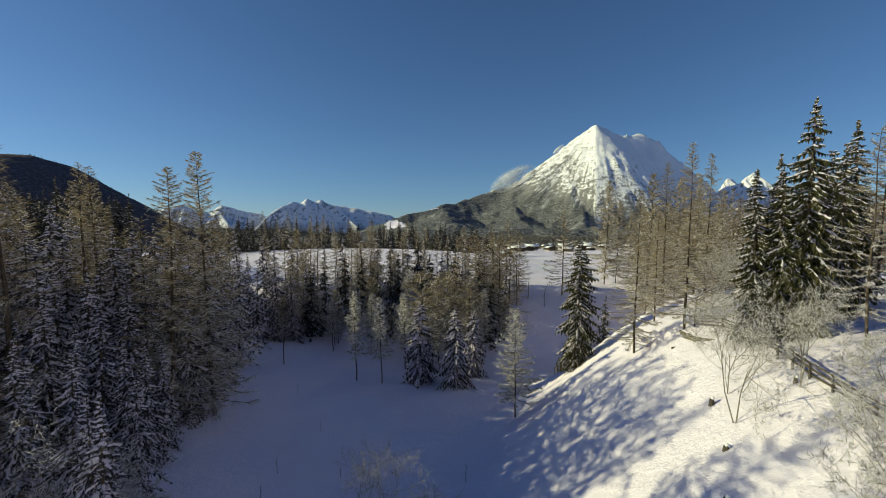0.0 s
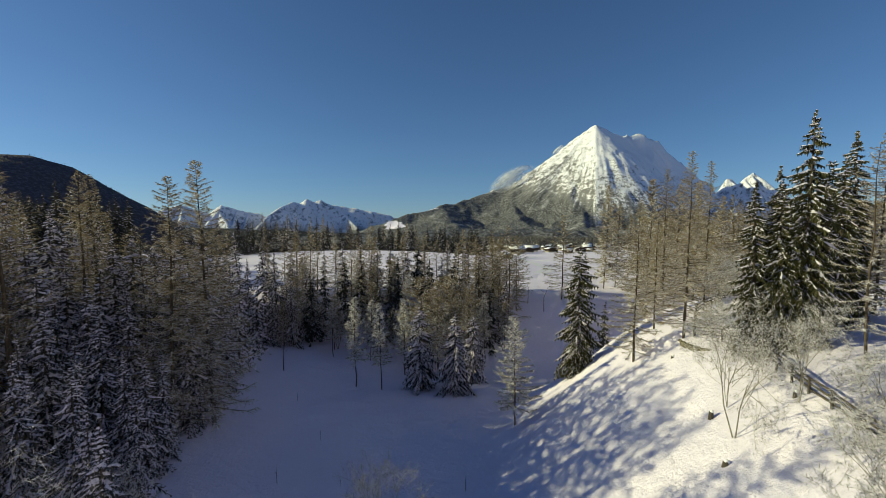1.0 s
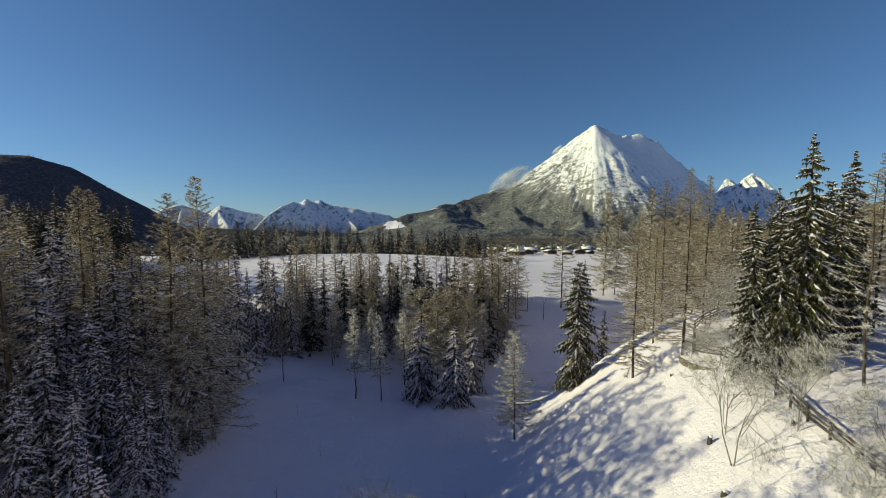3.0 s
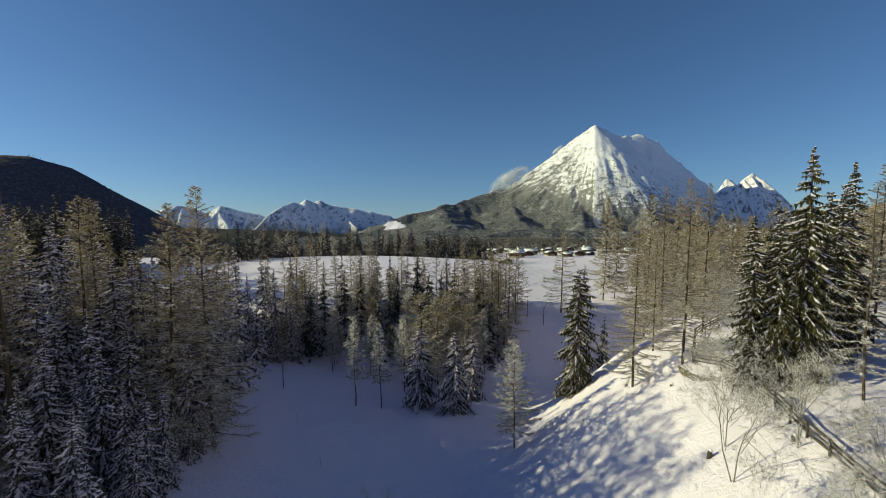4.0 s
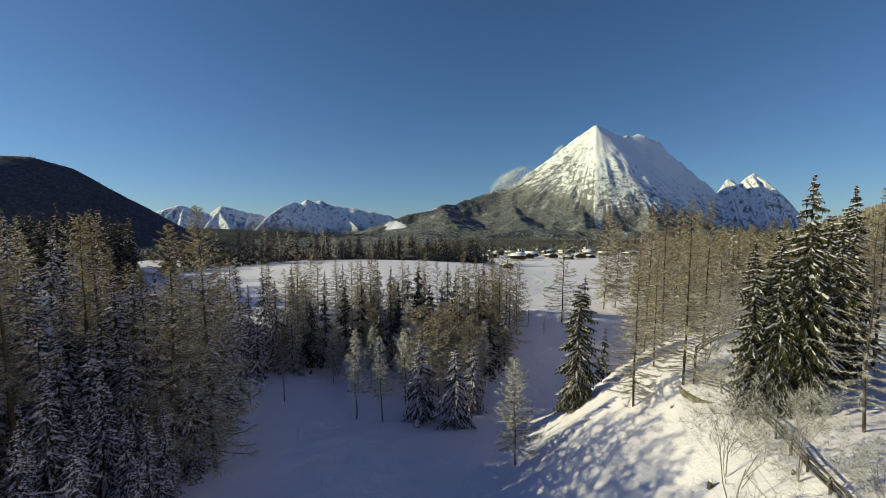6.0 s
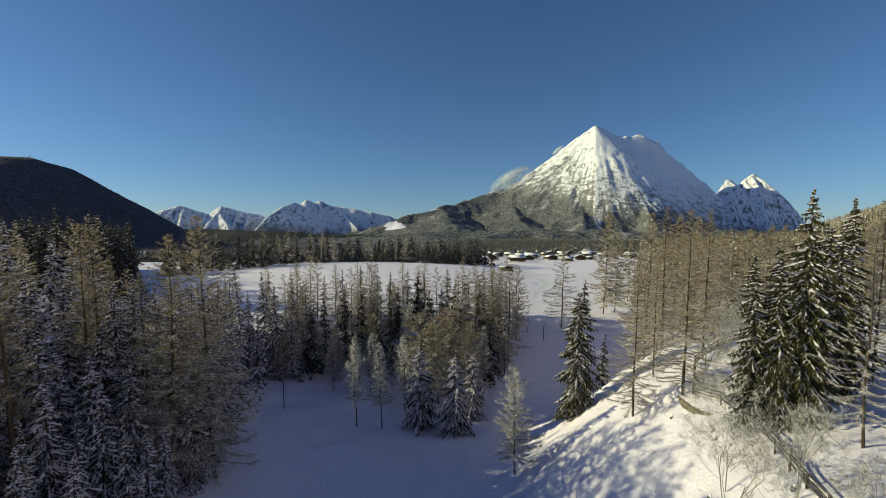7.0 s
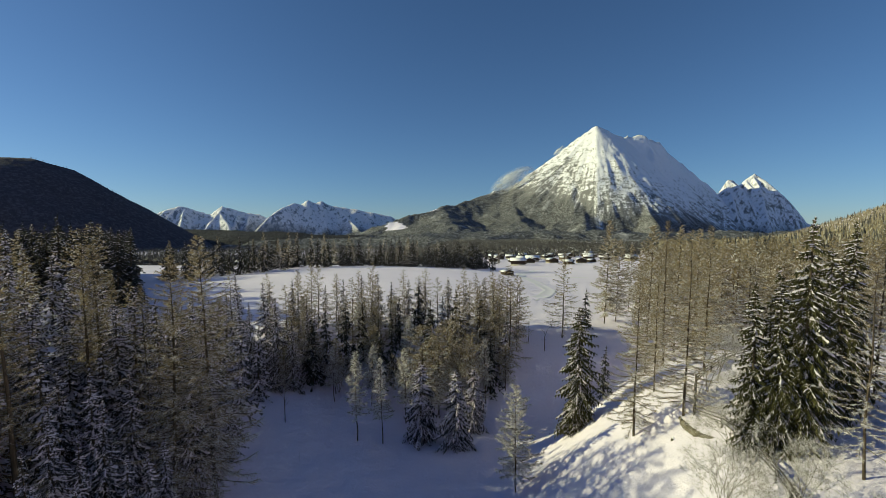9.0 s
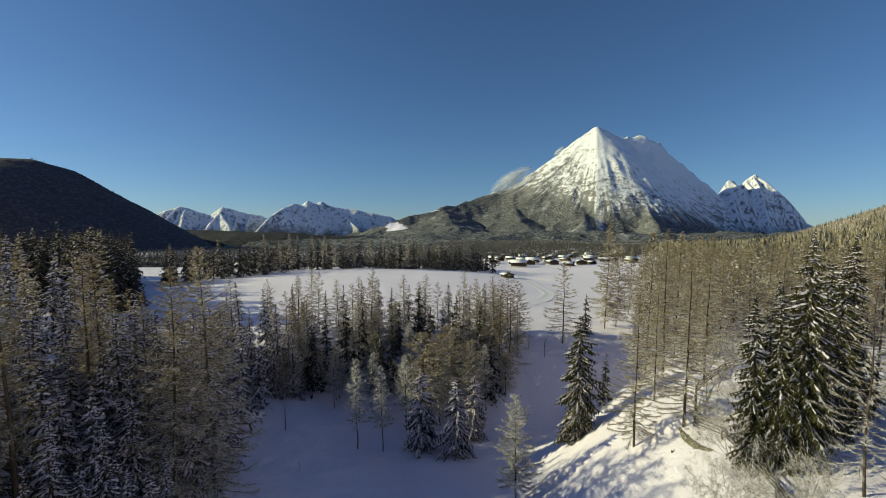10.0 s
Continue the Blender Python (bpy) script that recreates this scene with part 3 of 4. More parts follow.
    root["tall"] = tall
    return tagged(root, label, "tree")


USED = {}


def plant(tree, x, y, tall, turn=0.0, broad=1.0, sink=0.0, tilt=(0.0, 0.0), group="", z=None):
    """Set a tree, or a copy of it, on the ground."""
    s = tall / tree["tall"]
    z = float(ground(x, y)) if z is None else z
    first = USED.get(tree.name)
    if first is None:
        USED[tree.name] = (s * broad, s)
        tree.matrix_basis = pose(x, y, z - sink, tilt[0], tilt[1], 0) @ pose(0, 0, 0, 0, 0, turn) @ Matrix.Diagonal((s * broad, s * broad, s, 1))
        ob = tree
    else:
        m = pose(x, y, z - sink, tilt[0], tilt[1], 0) @ pose(0, 0, 0, 0, 0, turn)
        ob = copy_thing(tree, m)
        ob.matrix_basis = m @ Matrix.Diagonal((s * broad, s * broad, s, 1))
    return tagged(ob, group=group)


SHADE_SPRUCES = [spruce(10 + i, 20, 3.3 + 0.3 * (i % 3), 27 + 2 * i, 7, 6, 0.76, "snow-laden dark spruce in the shaded wood by the hollow", fan=2, lump=0.95, load=1.55, curtain=1.2, mat=SHADE_TINTED_NEEDLES, dust=0.6) for i in range(4)]
SUN_SPRUCES = [spruce(30 + i, 20, 3.1, 46, 9, 7, 0.42, "tall green spruce with snow pads on the sunny bank", mat=NEEDLES, fan=5, lump=0.9, load=1.4, curtain=1.3, droop=1.6, dust=0.45, shape=0.72) for i in range(3)]
HOLLOW_SPRUCE = [spruce(45, 17, 2.75, 42, 10, 7, 0.58, "slim green spruce with snow lying on its boughs", 0.02, mat=NEEDLES, fan=5, lump=0.95, load=1.2, curtain=1.3, dust=0.5, shape=0.4)]
FRONT_SPRUCES = [spruce(40 + i, 12, 3.3, 28, 10, 7, 0.9, "broad snow-laden spruce standing in the snowy hollow", 0.05, fan=3, load=1.6, curtain=1.3, lump=0.9, mat=SHADE_TINTED_NEEDLES, dust=0.5, shape=0.58) for i in range(2)]
SMALL_SPRUCES = [spruce(50 + i, 18, 3.5, 19, 5, 4, 0.26, "dark spruce with a little snow at the field's edge", lump=1.9, fan=1, mat=DARK_NEEDLES) for i in range(3)]
LIP_SPRUCES = [spruce(55 + i, 14, 2.6, 19, 5, 4, 0.9, "frosted dark spruce in the wood below the field", lump=1.3, fan=1, load=2.2, mat=SHADE_TINTED_NEEDLES) for i in range(3)]
BIG_LARCHES = [larch(60 + i, 27, 5.1, 210, 130, 0.5, "tall bare golden-brown larch with rimed lower boughs", thick=1.2, girth=0.007, bare=0.07, fine=0.72) for i in range(3)]
HOLLOW_LARCHES = [larch(63 + i, 28, 6.0, 230, 140, 0.62, "large golden larch with drooping rimed boughs by the hollow", thick=1.3, girth=0.0085, bare=0.06, shape=0.72, fine=0.8) for i in range(2)]
FOREST_LARCHES = [larch(65 + i, 27, 4.8, 120, 95, 0.36, "tall larch with a bare lower stem and golden crown", thick=0.95, bare=0.42) for i in range(2)]
BANK_LARCHES = [larch(70 + i, 20, 4.8, 140, 115, 0.66, "bare golden-brown larch dusted with rime", fine=0.85, thick=2.0, girth=0.0055) for i in range(3)]
LIP_LARCHES = [larch(75 + i, 15, 4.3, 85, 58, 0.5, "slim bare larch dusted with rime below the field", fine=0.85, thick=1.6, girth=0.0075) for i in range(3)]
BROWN_TREES = [birch(105 + i, 11, 3, 0.5, "brown leafless tree with rimed twigs below the field", "leafless_tree", 0.3, 4, mat=LARCH_TWIGS, bark=BARK, twig=0.02) for i in range(2)]
RIMED_LARCHES = [larch(80 + i, 12, 2.3, 80, 90, 1.1, "slender larch white with hoar frost, with a dark bare stem", bare=0.28, shape=0.75, thick=1.8, mat=GREY_TWIGS, girth=0.0065) for i in range(3)]
WARM_RIMED = [larch(85 + i, 12, 3.5, 120, 150, 0.97, "golden larch with much rime on its twigs by the hollow", bare=0.16, fine=0.6, shape=0.42, thick=1.7, girth=0.008) for i in range(2)]
PATH_LARCH = [larch(88, 15, 3.7, 90, 125, 0.9, "bare golden larch with drooping rimed boughs on the bank", bare=0.12, thick=0.8, shape=0.7, girth=0.0055, fine=0.42)]
SILVER_LARCH = [larch(87, 12, 3.2, 130, 125, 1.12, "slender larch grey-white with hoar frost at the foot of the bank", bare=0.15, fine=0.62, shape=0.5, thick=1.6, mat=GREY_TWIGS, girth=0.0075)]
FAR_LARCHES = [larch(90 + i, 20, 4.4, 60, 36, 0.6, "bare golden-brown larch in the wood beyond", thick=6.5, girth=0.0042) for i in range(3)]
BIRCHES = [birch(100 + i, 10, 2, 0.6, "bare birch with two pale stems and frosted twigs on the bank", depth=5, twig=0.009) for i in range(2)]
BUSHES = [birch(110 + i, 4.5, 4, 0.8, "leafless bush with frosted twigs in the snow", "bush", 0.6, 4, twig=0.012) for i in range(2)]
NEAR_BIRCH = birch(121, 18, 2, 0.35, "bare frosted birch at the edge of the shaded wood", depth=5)

# ---- the woods, tree by tree: x, y, height ----
seeded = np.random.default_rng(5)


def rows_of(trees, rows, group, wobble=2.0):
    for i, (x, y, tall) in enumerate(rows):
        lean = max(-3.0, min(3.0, 0.07 * x)) + seeded.normal(0, 0.5)
        plant(trees[i % len(trees)], x - 0.6 * tall * math.tan(radians(lean)), y, tall, seeded.uniform(0, 360), seeded.uniform(0.92, 1.1), 0.0, (seeded.normal(0, wobble * 0.5), lean), group)


rows_of(BIG_LARCHES, [
    (21.6, 51, 18.3), (26.4, 49, 20.3), (29.1, 62, 15.5), (36.1, 74, 23.6), (34.8, 60, 19.0), (40.6, 42.5, 17.0),
], "larches on the bank")
rows_of(BANK_LARCHES, [
    (37.9, 84, 27.2), (46.1, 90, 25.1), (44.4, 80, 21.9), (45.8, 75, 17.1), (61.0, 95, 20.7), (74.0, 110, 20.5),
    (39.4, 110, 25.1), (42.9, 112, 20.4), (70.9, 100, 22.7), (63.4, 85, 19.9), (94.0, 120, 21.8), (92.9, 110, 21.2),
    (83.8, 95, 21.3), (73.5, 80, 18.8), (95.6, 100, 22.1), (53.0, 130, 18.9),
], "larches on the bank")
rows_of(SUN_SPRUCES, [
    (29.2, 37, 19.0), (26.0, 38, 14.8), (27.8, 38, 15.3), (34.8, 40, 15.2), (38.1, 42, 17.5), (30.6, 37, 12.8),
    (27.6, 37, 14.1), (30.6, 40, 11.9),
], "spruces on the sunny bank")
rows_of(HOLLOW_SPRUCE, [
    (36.2, 43, 15.0),
], "spruces on the sunny bank")
rows_of(FRONT_SPRUCES, [
    (-3.6, 71, 12.6), (2.0, 69, 12.1), (5.1, 76, 11.2),
], "trees in the hollow")
rows_of(HOLLOW_SPRUCE, [
    (19.7, 66, 18.2),
], "trees in the hollow")
rows_of(SMALL_SPRUCES, [
    (32.3, 104, 9.7), (30.1, 85, 10.0), (9.1, 88, 12.0),
], "trees in the hollow")
rows_of(RIMED_LARCHES, [
    (-13.5, 70, 13.9), (-9.5, 70, 13.4), (-20.3, 84, 9.9), (-6.6, 78, 13.2), (8.0, 86, 12.5),
], "trees in the hollow")
rows_of(PATH_LARCH, [(29.6, 31.4, 15.0)], "larches on the bank")
rows_of(SILVER_LARCH, [(9.0, 56, 13.3)], "trees in the hollow")
rows_of(WARM_RIMED, [
    (-3.8, 80, 16.8), (-0.9, 82, 15.8), (4.8, 84, 14.4), (0.7, 88, 13.9),
], "trees in the hollow")
rows_of(LIP_LARCHES, [
    (-31.9, 100, 14.5), (-28.7, 104, 14.4), (-23.3, 100, 12.1), (-19.6, 98, 14.4), (-16.3, 104, 15.2), (-11.3, 98, 11.2),
    (-4.2, 106, 13.7), (-1.2, 104, 11.9), (1.0, 100, 12.7), (4.7, 106, 14.3), (7.4, 98, 14.1), (10.6, 100, 15.1),
    (13.8, 98, 17.6), (16.8, 102, 12.7), (26.5, 101, 18.7), (-8.5, 100, 11.2), (-16.7, 94, 15.0), (11.4, 92, 17.4),
    (-28.2, 94, 15.3), (-33.0, 96, 14.5),
], "larches on the far lip")
rows_of(SMALL_SPRUCES, [
    (-5.4, 100, 12.5), (-16.7, 94, 12.1), (-19.7, 92, 13.9), (-9.3, 96, 11.4), (2.5, 95, 14.4), (7.9, 97, 11.9),
    (-10.4, 90, 13.7), (-12.4, 88, 13.7), (-23.2, 90, 13.8), (-25.4, 88, 13.8), (-14.8, 97, 9.0), (-2.7, 92, 14.5),
], "spruces on the far lip")
rows_of(SHADE_SPRUCES, [
    (-41.2, 92, 19.0), (-35.9, 92, 17.7), (-31.5, 86, 17.5), (-37.6, 88, 15.1), (-28.1, 85, 14.6), (-45.4, 96, 13.9),
    (-40.2, 84, 15.5), (-27.0, 90, 13.7), (-31.4, 84, 11.2), (-30.8, 88, 11.1),
], "spruces by the hollow")
rows_of(SHADE_SPRUCES, [
    (-38.5, 54, 19.9), (-41.9, 46, 19.7), (-37.1, 44, 15.6), (-32.8, 42, 16.7), (-40.2, 60, 15.3), (-46.4, 50, 17.1),
    (-31.4, 36, 14.9), (-15.4, 21, 15.1), (-28.5, 60, 12.5), (-27.9, 55, 11.2), (-28.0, 50, 15.1), (-32.9, 52, 12.8),
    (-29.0, 36, 13.7), (-35.3, 50, 12.6), (-49.0, 55, 12.9), (-45.0, 60, 17.0), (-36.6, 62, 16.2), (-33.4, 64, 14.3),
    (-26.1, 40, 11.0), (-28.4, 30, 13.4), (-51.5, 62, 15.0), (-31.4, 46, 15.5),
], "spruces by the hollow")
rows_of(SHADE_SPRUCES, [
    (-32.9, 38, 15.5), (-30.2, 40, 14.8), (-24.5, 30, 13.3), (-26.4, 38, 11.9), (-30.2, 33, 14.0), (-20.0, 26, 12.8),
    (-23.0, 34, 10.9), (-27.0, 44, 10.5),
], "spruces by the hollow")
rows_of(LIP_SPRUCES, [
    (-44.6, 62, 18.2), (-44.2, 66, 17.2), (-40.1, 64, 17.9), (-40.9, 70, 17.6), (-37.2, 68, 18.9), (-37.7, 74, 17.9),
    (-55.1, 80, 14.6), (-54.9, 85, 13.5), (-48.9, 82, 15.7), (-47.0, 88, 15.7), (-52.1, 70, 17.6), (-39.3, 80, 17.3),
], "spruces by the hollow")
rows_of(HOLLOW_LARCHES, [
    (-29.0, 48, 27.5), (-26.9, 52, 30.0),
], "larches by the hollow")
rows_of(FOREST_LARCHES, [
    (-41.9, 53, 26.5), (-42.3, 56, 26.5), (-34.7, 36, 27.6), (-49.3, 75, 18.0), (-47.9, 66, 21.3),
], "larches by the hollow")
rows_of(LIP_LARCHES, [
    (-55.1, 80, 16.8), (-44.8, 78, 18.4), (-44.3, 95, 18.1),
], "larches by the hollow")
rows_of(LIP_LARCHES, [
    (3.2, 92, 17.9), (5.4, 98, 14.1), (7.2, 94, 15.9), (9.2, 101, 12.9), (10.5, 95, 16.2), (12.7, 99, 14.5), (13.5, 93, 18.4), (15.8, 97, 16.2),
], "larches below the field")
rows_of(LIP_LARCHES, [
    (-35.5, 54, 21.5), (-30.8, 62, 20.9),
], "larches by the hollow")
rows_of(SHADE_SPRUCES, [
    (-35.7, 57, 20.7), (-35.4, 60, 20.0), (-30.3, 58, 20.8), (-38.6, 56, 20.5),
], "spruces by the hollow")


def scatter(n, x0, x1, y0, y1, gap, keep, seed):
    """n places at random in a box, at least gap apart, where keep(x, y) holds."""
    r = np.random.default_rng(seed)
    got = []
    for _ in range(n * 30):
        x, y = r.uniform(x0, x1), r.uniform(y0, y1)
        if keep(x, y) and all((x - a) ** 2 + (y - b) ** 2 > gap * gap for a, b in got):
            got.append((x, y))
            if len(got) == n:
                break
    return got


def grove(trees, places, low, high, group, seed):
    r = np.random.default_rng(seed)
    for i, (x, y) in enumerate(places):
        plant(trees[int(r.integers(len(trees)))], x, y, r.uniform(low, high), r.uniform(0, 360), r.uniform(0.9, 1.15), 0.0, (0, 0), group)


# the wood on the shaded side, behind its front trees
grove(LIP_SPRUCES, scatter(40, -70, -40, 22, 80, 4.2, lambda x, y: x < -36 - 0.25 * abs(y - 50), 21), 13, 19, "spruces by the hollow", 22)
grove(LIP_SPRUCES, scatter(60, -135, -46, 10, 128, 5.0, lambda x, y: x < -66 and x < -0.74 * y, 23), 14, 20, "spruces in the wood behind", 24)
grove(FAR_LARCHES, scatter(34, -130, -52, 20, 135, 6.0, lambda x, y: x < -60 and x < -0.72 * y, 25), 16, 23, "larches in the wood behind", 26)


grove(LIP_SPRUCES, scatter(16, -46, -31, 60, 84, 3.6, lambda x, y: x < -30 - 0.1 * (y - 60), 27), 11, 16, "spruces by the hollow", 28)

grove(LIP_SPRUCES, scatter(34, -60, -38, 40, 80, 3.6, lambda x, y: x < -0.6 * y, 94), 13, 17, "spruces by the hollow", 95)
# spruces out of view, added to throw shade on the wood and bank
grove(LIP_SPRUCES, scatter(14, -52, -31, 3, 30, 4.5, lambda x, y: x < -1.04 * y or y < 12, 29), 16, 20, "spruces by the hollow", 30)
grove(LIP_SPRUCES, scatter(16, -52, -31, 18, 36, 3.6, lambda x, y: x < -1.14 * y, 75), 20, 24, "spruces by the hollow", 76)
# unseen larches, placed and sized so their shadows dapple the sunny bank
rows_of(LIP_LARCHES, [(-38, 30, 28), (-46, 28, 28), (-40, 19, 26), (-52, 40, 29), (-33, 16, 27), (-44, 22, 28), (-48, 15, 29), (-58, 42, 31), (-63, 47, 32), (-57, 52, 29), (-62, 57, 31), (-46, 42, 31), (-43, 40, 29), (-49, 45, 32), (-50, 38, 31), (-53, 49, 32), (-55, 44, 32)], "larches by the hollow")

# two more larches beyond the view, added to shadow the bank's near end
rows_of(BIG_LARCHES, [(-34, 20.5, 33), (-35.5, 27.5, 33.5)], "larches by the hollow")

# the wood on the slope below the field
grove(LIP_SPRUCES, scatter(28, -44, 13, 84, 108, 3.2, lambda x, y: y > 83 + 0.1 * abs(x + 14), 61), 8, 13, "spruces below the field", 62)
grove(RIMED_LARCHES[:2] + WARM_RIMED, scatter(13, -40, 13, 82, 98, 3.4, lambda x, y: y > 82 + 0.1 * abs(x + 14), 63), 8, 12, "rimed trees below the field", 64)
grove(LIP_LARCHES, scatter(16, -42, 16, 90, 112, 3.5, lambda x, y: True, 65), 11, 15, "larches below the field", 66)

grove(BROWN_TREES, [(-16, 88), (-12.5, 84.5), (-9, 89), (-6, 85.5), (-2.5, 87), (1, 84), (4, 88), (7, 86), (9.5, 90), (-20, 87), (-24, 90), (2.5, 92)], 8, 11.5, "leafless trees below the field", 67)

# the belt of trees along the far side of the field
def crest(x):
    return 185 + 0.75 * (x + 110) if x < -50 else 230 + 0.45 * (x + 50)


def thicket(name, label, trees, places, low, high, seed):
    """Many trees that stand close together, joined into one mesh."""
    r = np.random.default_rng(seed)
    bits = {}
    for x, y in places:
        tree = trees[int(r.integers(len(trees)))]
        s, broad, a = r.uniform(low, high) / tree["tall"], r.uniform(0.9, 1.15), r.uniform(0, 6.28)
        z = float(ground(x, y))
        for ob in tree.children:
            me = ob.data
            v = np.empty(len(me.vertices) * 3, np.float32)
            me.vertices.foreach_get("co", v)
            v = v.reshape(-1, 3) * (s * broad, s * broad, s)
            v = np.column_stack([v[:, 0] * math.cos(a) - v[:, 1] * math.sin(a) + x, v[:, 0] * math.sin(a) + v[:, 1] * math.cos(a) + y, v[:, 2] + z])
            count = np.empty(len(me.polygons), np.int32)
            me.polygons.foreach_get("loop_total", count)
            loops = np.empty(len(me.loops), np.int32)
            me.loops.foreach_get("vertex_index", loops)
            bits.setdefault(me.materials[0].name, []).append((v, count, loops))
    verts, counts, allloops, mats, n = [], [], [], [], 0
    for k, rows in enumerate(bits.values()):
        for v, count, loops in rows:
            verts.append(v), counts.append(count), allloops.append(loops + n), mats.append(np.full(len(count), k))
            n += len(v)
    verts, counts, allloops, mats = (np.concatenate(q) for q in (verts, counts, allloops, mats))
    me = bpy.data.meshes.new(name)
    me.vertices.add(len(verts))
    me.vertices.foreach_set("co", verts.ravel().astype(np.float32))
    me.loops.add(len(allloops))
    me.loops.foreach_set("vertex_index", allloops.astype(np.int32))
    me.polygons.add(len(counts))
    me.polygons.foreach_set("loop_start", np.concatenate([[0], np.cumsum(counts)[:-1]]).astype(np.int32))
    me.polygons.foreach_set("loop_total", counts.astype(np.int32))
    for key in bits:
        me.materials.append(bpy.data.materials[key])
    me.polygons.foreach_set("material_index", mats.astype(np.int32))
    me.update(calc_edges=True)
    return tagged(new(name, me), label, "woodland", kind="stuff")


thicket("field_spruce_belt", "belt of dark spruces along the far edge of the field", SMALL_SPRUCES, scatter(150, -150, 30, 150, 330, 3.4, lambda x, y: 6 < y - crest(x) < 55 and x > -0.62 * y, 31) + scatter(26, -190, -100, 120, 210, 5.0, lambda x, y: x < -0.66 * y, 35), 7, 18, 32)
thicket("field_larch_belt", "bare brown larches along the far edge of the field", FAR_LARCHES, scatter(36, -190, 10, 130, 330, 5.0, lambda x, y: 4 < y - crest(x) < 50, 33), 14, 20, 34)

thicket("left_larch_wood", "tall bare larches shading the edge of the field", FAR_LARCHES, scatter(45, -200, -110, 125, 205, 5.0, lambda x, y: x < -0.74 * y, 77), 18, 24, 78)

thicket("left_spruce_wood", "dark spruces shading the edge of the field", SMALL_SPRUCES, scatter(175, -225, -80, 115, 250, 2.9, lambda x, y: -0.68 * y - 40 < x < -0.68 * y, 79), 18, 24, 80)

# the larch wood on the sunny side
grove(FAR_LARCHES, scatter(80, 46, 180, 80, 170, 4.4, lambda x, y: x > 0.43 * y and x < 1.12 * y and 96 < np.hypot(x, y) < 185, 41), 15, 21, "larches on the sunny hillside", 42)
thicket("sunny_larch_wood", "golden-brown larch wood on the sunny hillside", FAR_LARCHES, scatter(110, 80, 260, 110, 240, 4.6, lambda x, y: x > 0.43 * y and x < 1.12 * y and 180 < np.hypot(x, y) < 290, 45), 15, 21, 46)
grove(SMALL_SPRUCES, scatter(14, 60, 250, 100, 300, 9.0, lambda x, y: 0.46 * y < x < 1.1 * y, 43), 11, 16, "spruces on the sunny hillside", 44)


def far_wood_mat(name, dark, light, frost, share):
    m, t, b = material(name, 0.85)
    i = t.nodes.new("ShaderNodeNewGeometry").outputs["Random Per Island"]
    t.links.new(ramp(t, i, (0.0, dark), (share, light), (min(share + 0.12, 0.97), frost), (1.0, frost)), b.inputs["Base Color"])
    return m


FAR_SPRUCE = far_wood_mat("far_spruce_wood", (0.05, 0.047, 0.043), (0.13, 0.12, 0.112), (0.24, 0.23, 0.225), 0.75)
FAR_LARCH = far_wood_mat("far_larch_wood", (0.21, 0.172, 0.112), (0.31, 0.257, 0.172), (0.4, 0.37, 0.32), 0.68)
FAR_MIXED = far_wood_mat("far_mixed_wood", (0.05, 0.045, 0.03), (0.13, 0.115, 0.085), (0.25, 0.245, 0.24), 0.75)
# violet-grey of haze and shade is put into these tree colours
FAR_HAZE_TINTED = far_wood_mat("far_haze_tinted_wood", (0.08, 0.068, 0.078), (0.14, 0.124, 0.138), (0.19, 0.175, 0.192), 0.8)


def far_wood(name, label, mat, xs, ys, zs, tall, seed, boughs=13, slim=0.17, sparse=0.0):
    """Many far trees, each a spire of loose overlapping boughs, joined."""
    r = np.random.default_rng(seed)
    n = len(xs)
    p = Pieces()
    lean = r.normal(0, 0.012, (2, n)) * tall
    broad = slim * r.uniform(0.75, 1.3, n)
    for q in range(boughs):
        h = (q + r.uniform(0, 1, n)) / boughs
        h0 = np.minimum(0.02 + 0.86 * h, 0.9)
        rad = tall * broad * ((1 - h) ** 0.8 + 0.06) * r.uniform(0.65, 1.2, n)
        a = q * 2.4 + r.uniform(0, 1.6, n)
        half = r.uniform(0.35, 0.75, n) * (1 - sparse)
        top = np.stack([xs + lean[0] * h, ys + lean[1] * h, zs + tall * np.minimum(h0 + r.uniform(0.14, 0.3, n), 1.0)], -1)
        ends = [np.stack([xs + rad * np.cos(a + w), ys + rad * np.sin(a + w), zs + tall * (h0 + r.uniform(-0.04, 0.03, n))], -1) for w in (-half, half)]
        p.many(np.stack([top, *ends], 1))
    return tagged(part(name, p, mat, None, label), category="woodland", kind="stuff")


def spread_far(n, seed, near_y, far_y, low, high):
    r = np.random.default_rng(seed)
    y = near_y * (far_y / near_y) ** r.uniform(0, 1, n)
    return r.uniform(low, high, n) * y, y, r


def clearing(x, y):
    """Open snow round the village and a few meadows."""
    open_ = (np.abs(x - 0.2 * y) < 0.13 * y) & (y < 455)
    open_ |= ((x - 150) / 75) ** 2 + ((y - 640) / 45) ** 2 < 1
    open_ |= ((x + 60) / 60) ** 2 + ((y - 700) / 30) ** 2 < 1
    open_ |= ((x - 300) / 60) ** 2 + ((y - 560) / 30) ** 2 < 1
    return open_


x, y, r = spread_far(11000, 51, 330, 1650, -1.15, 0.62)
keep = ~clearing(x, y) & (ridged(x, y, DARK_HILL) < 12) & (ridged(x, y, LOW_HILLS) < 14) & ((y > 430) | (x < 20))
x, y = x[keep], y[keep]
far_wood("valley_spruce_wood", "dark frosted spruce woods filling the valley floor", FAR_SPRUCE, x, y, ground(x, y) - 0.5, r.uniform(5, 11, len(x)), 52, 9, slim=0.25)
r = np.random.default_rng(50)
x, y = r.uniform(-620, 520, 13000), r.uniform(335, 1000, 13000)
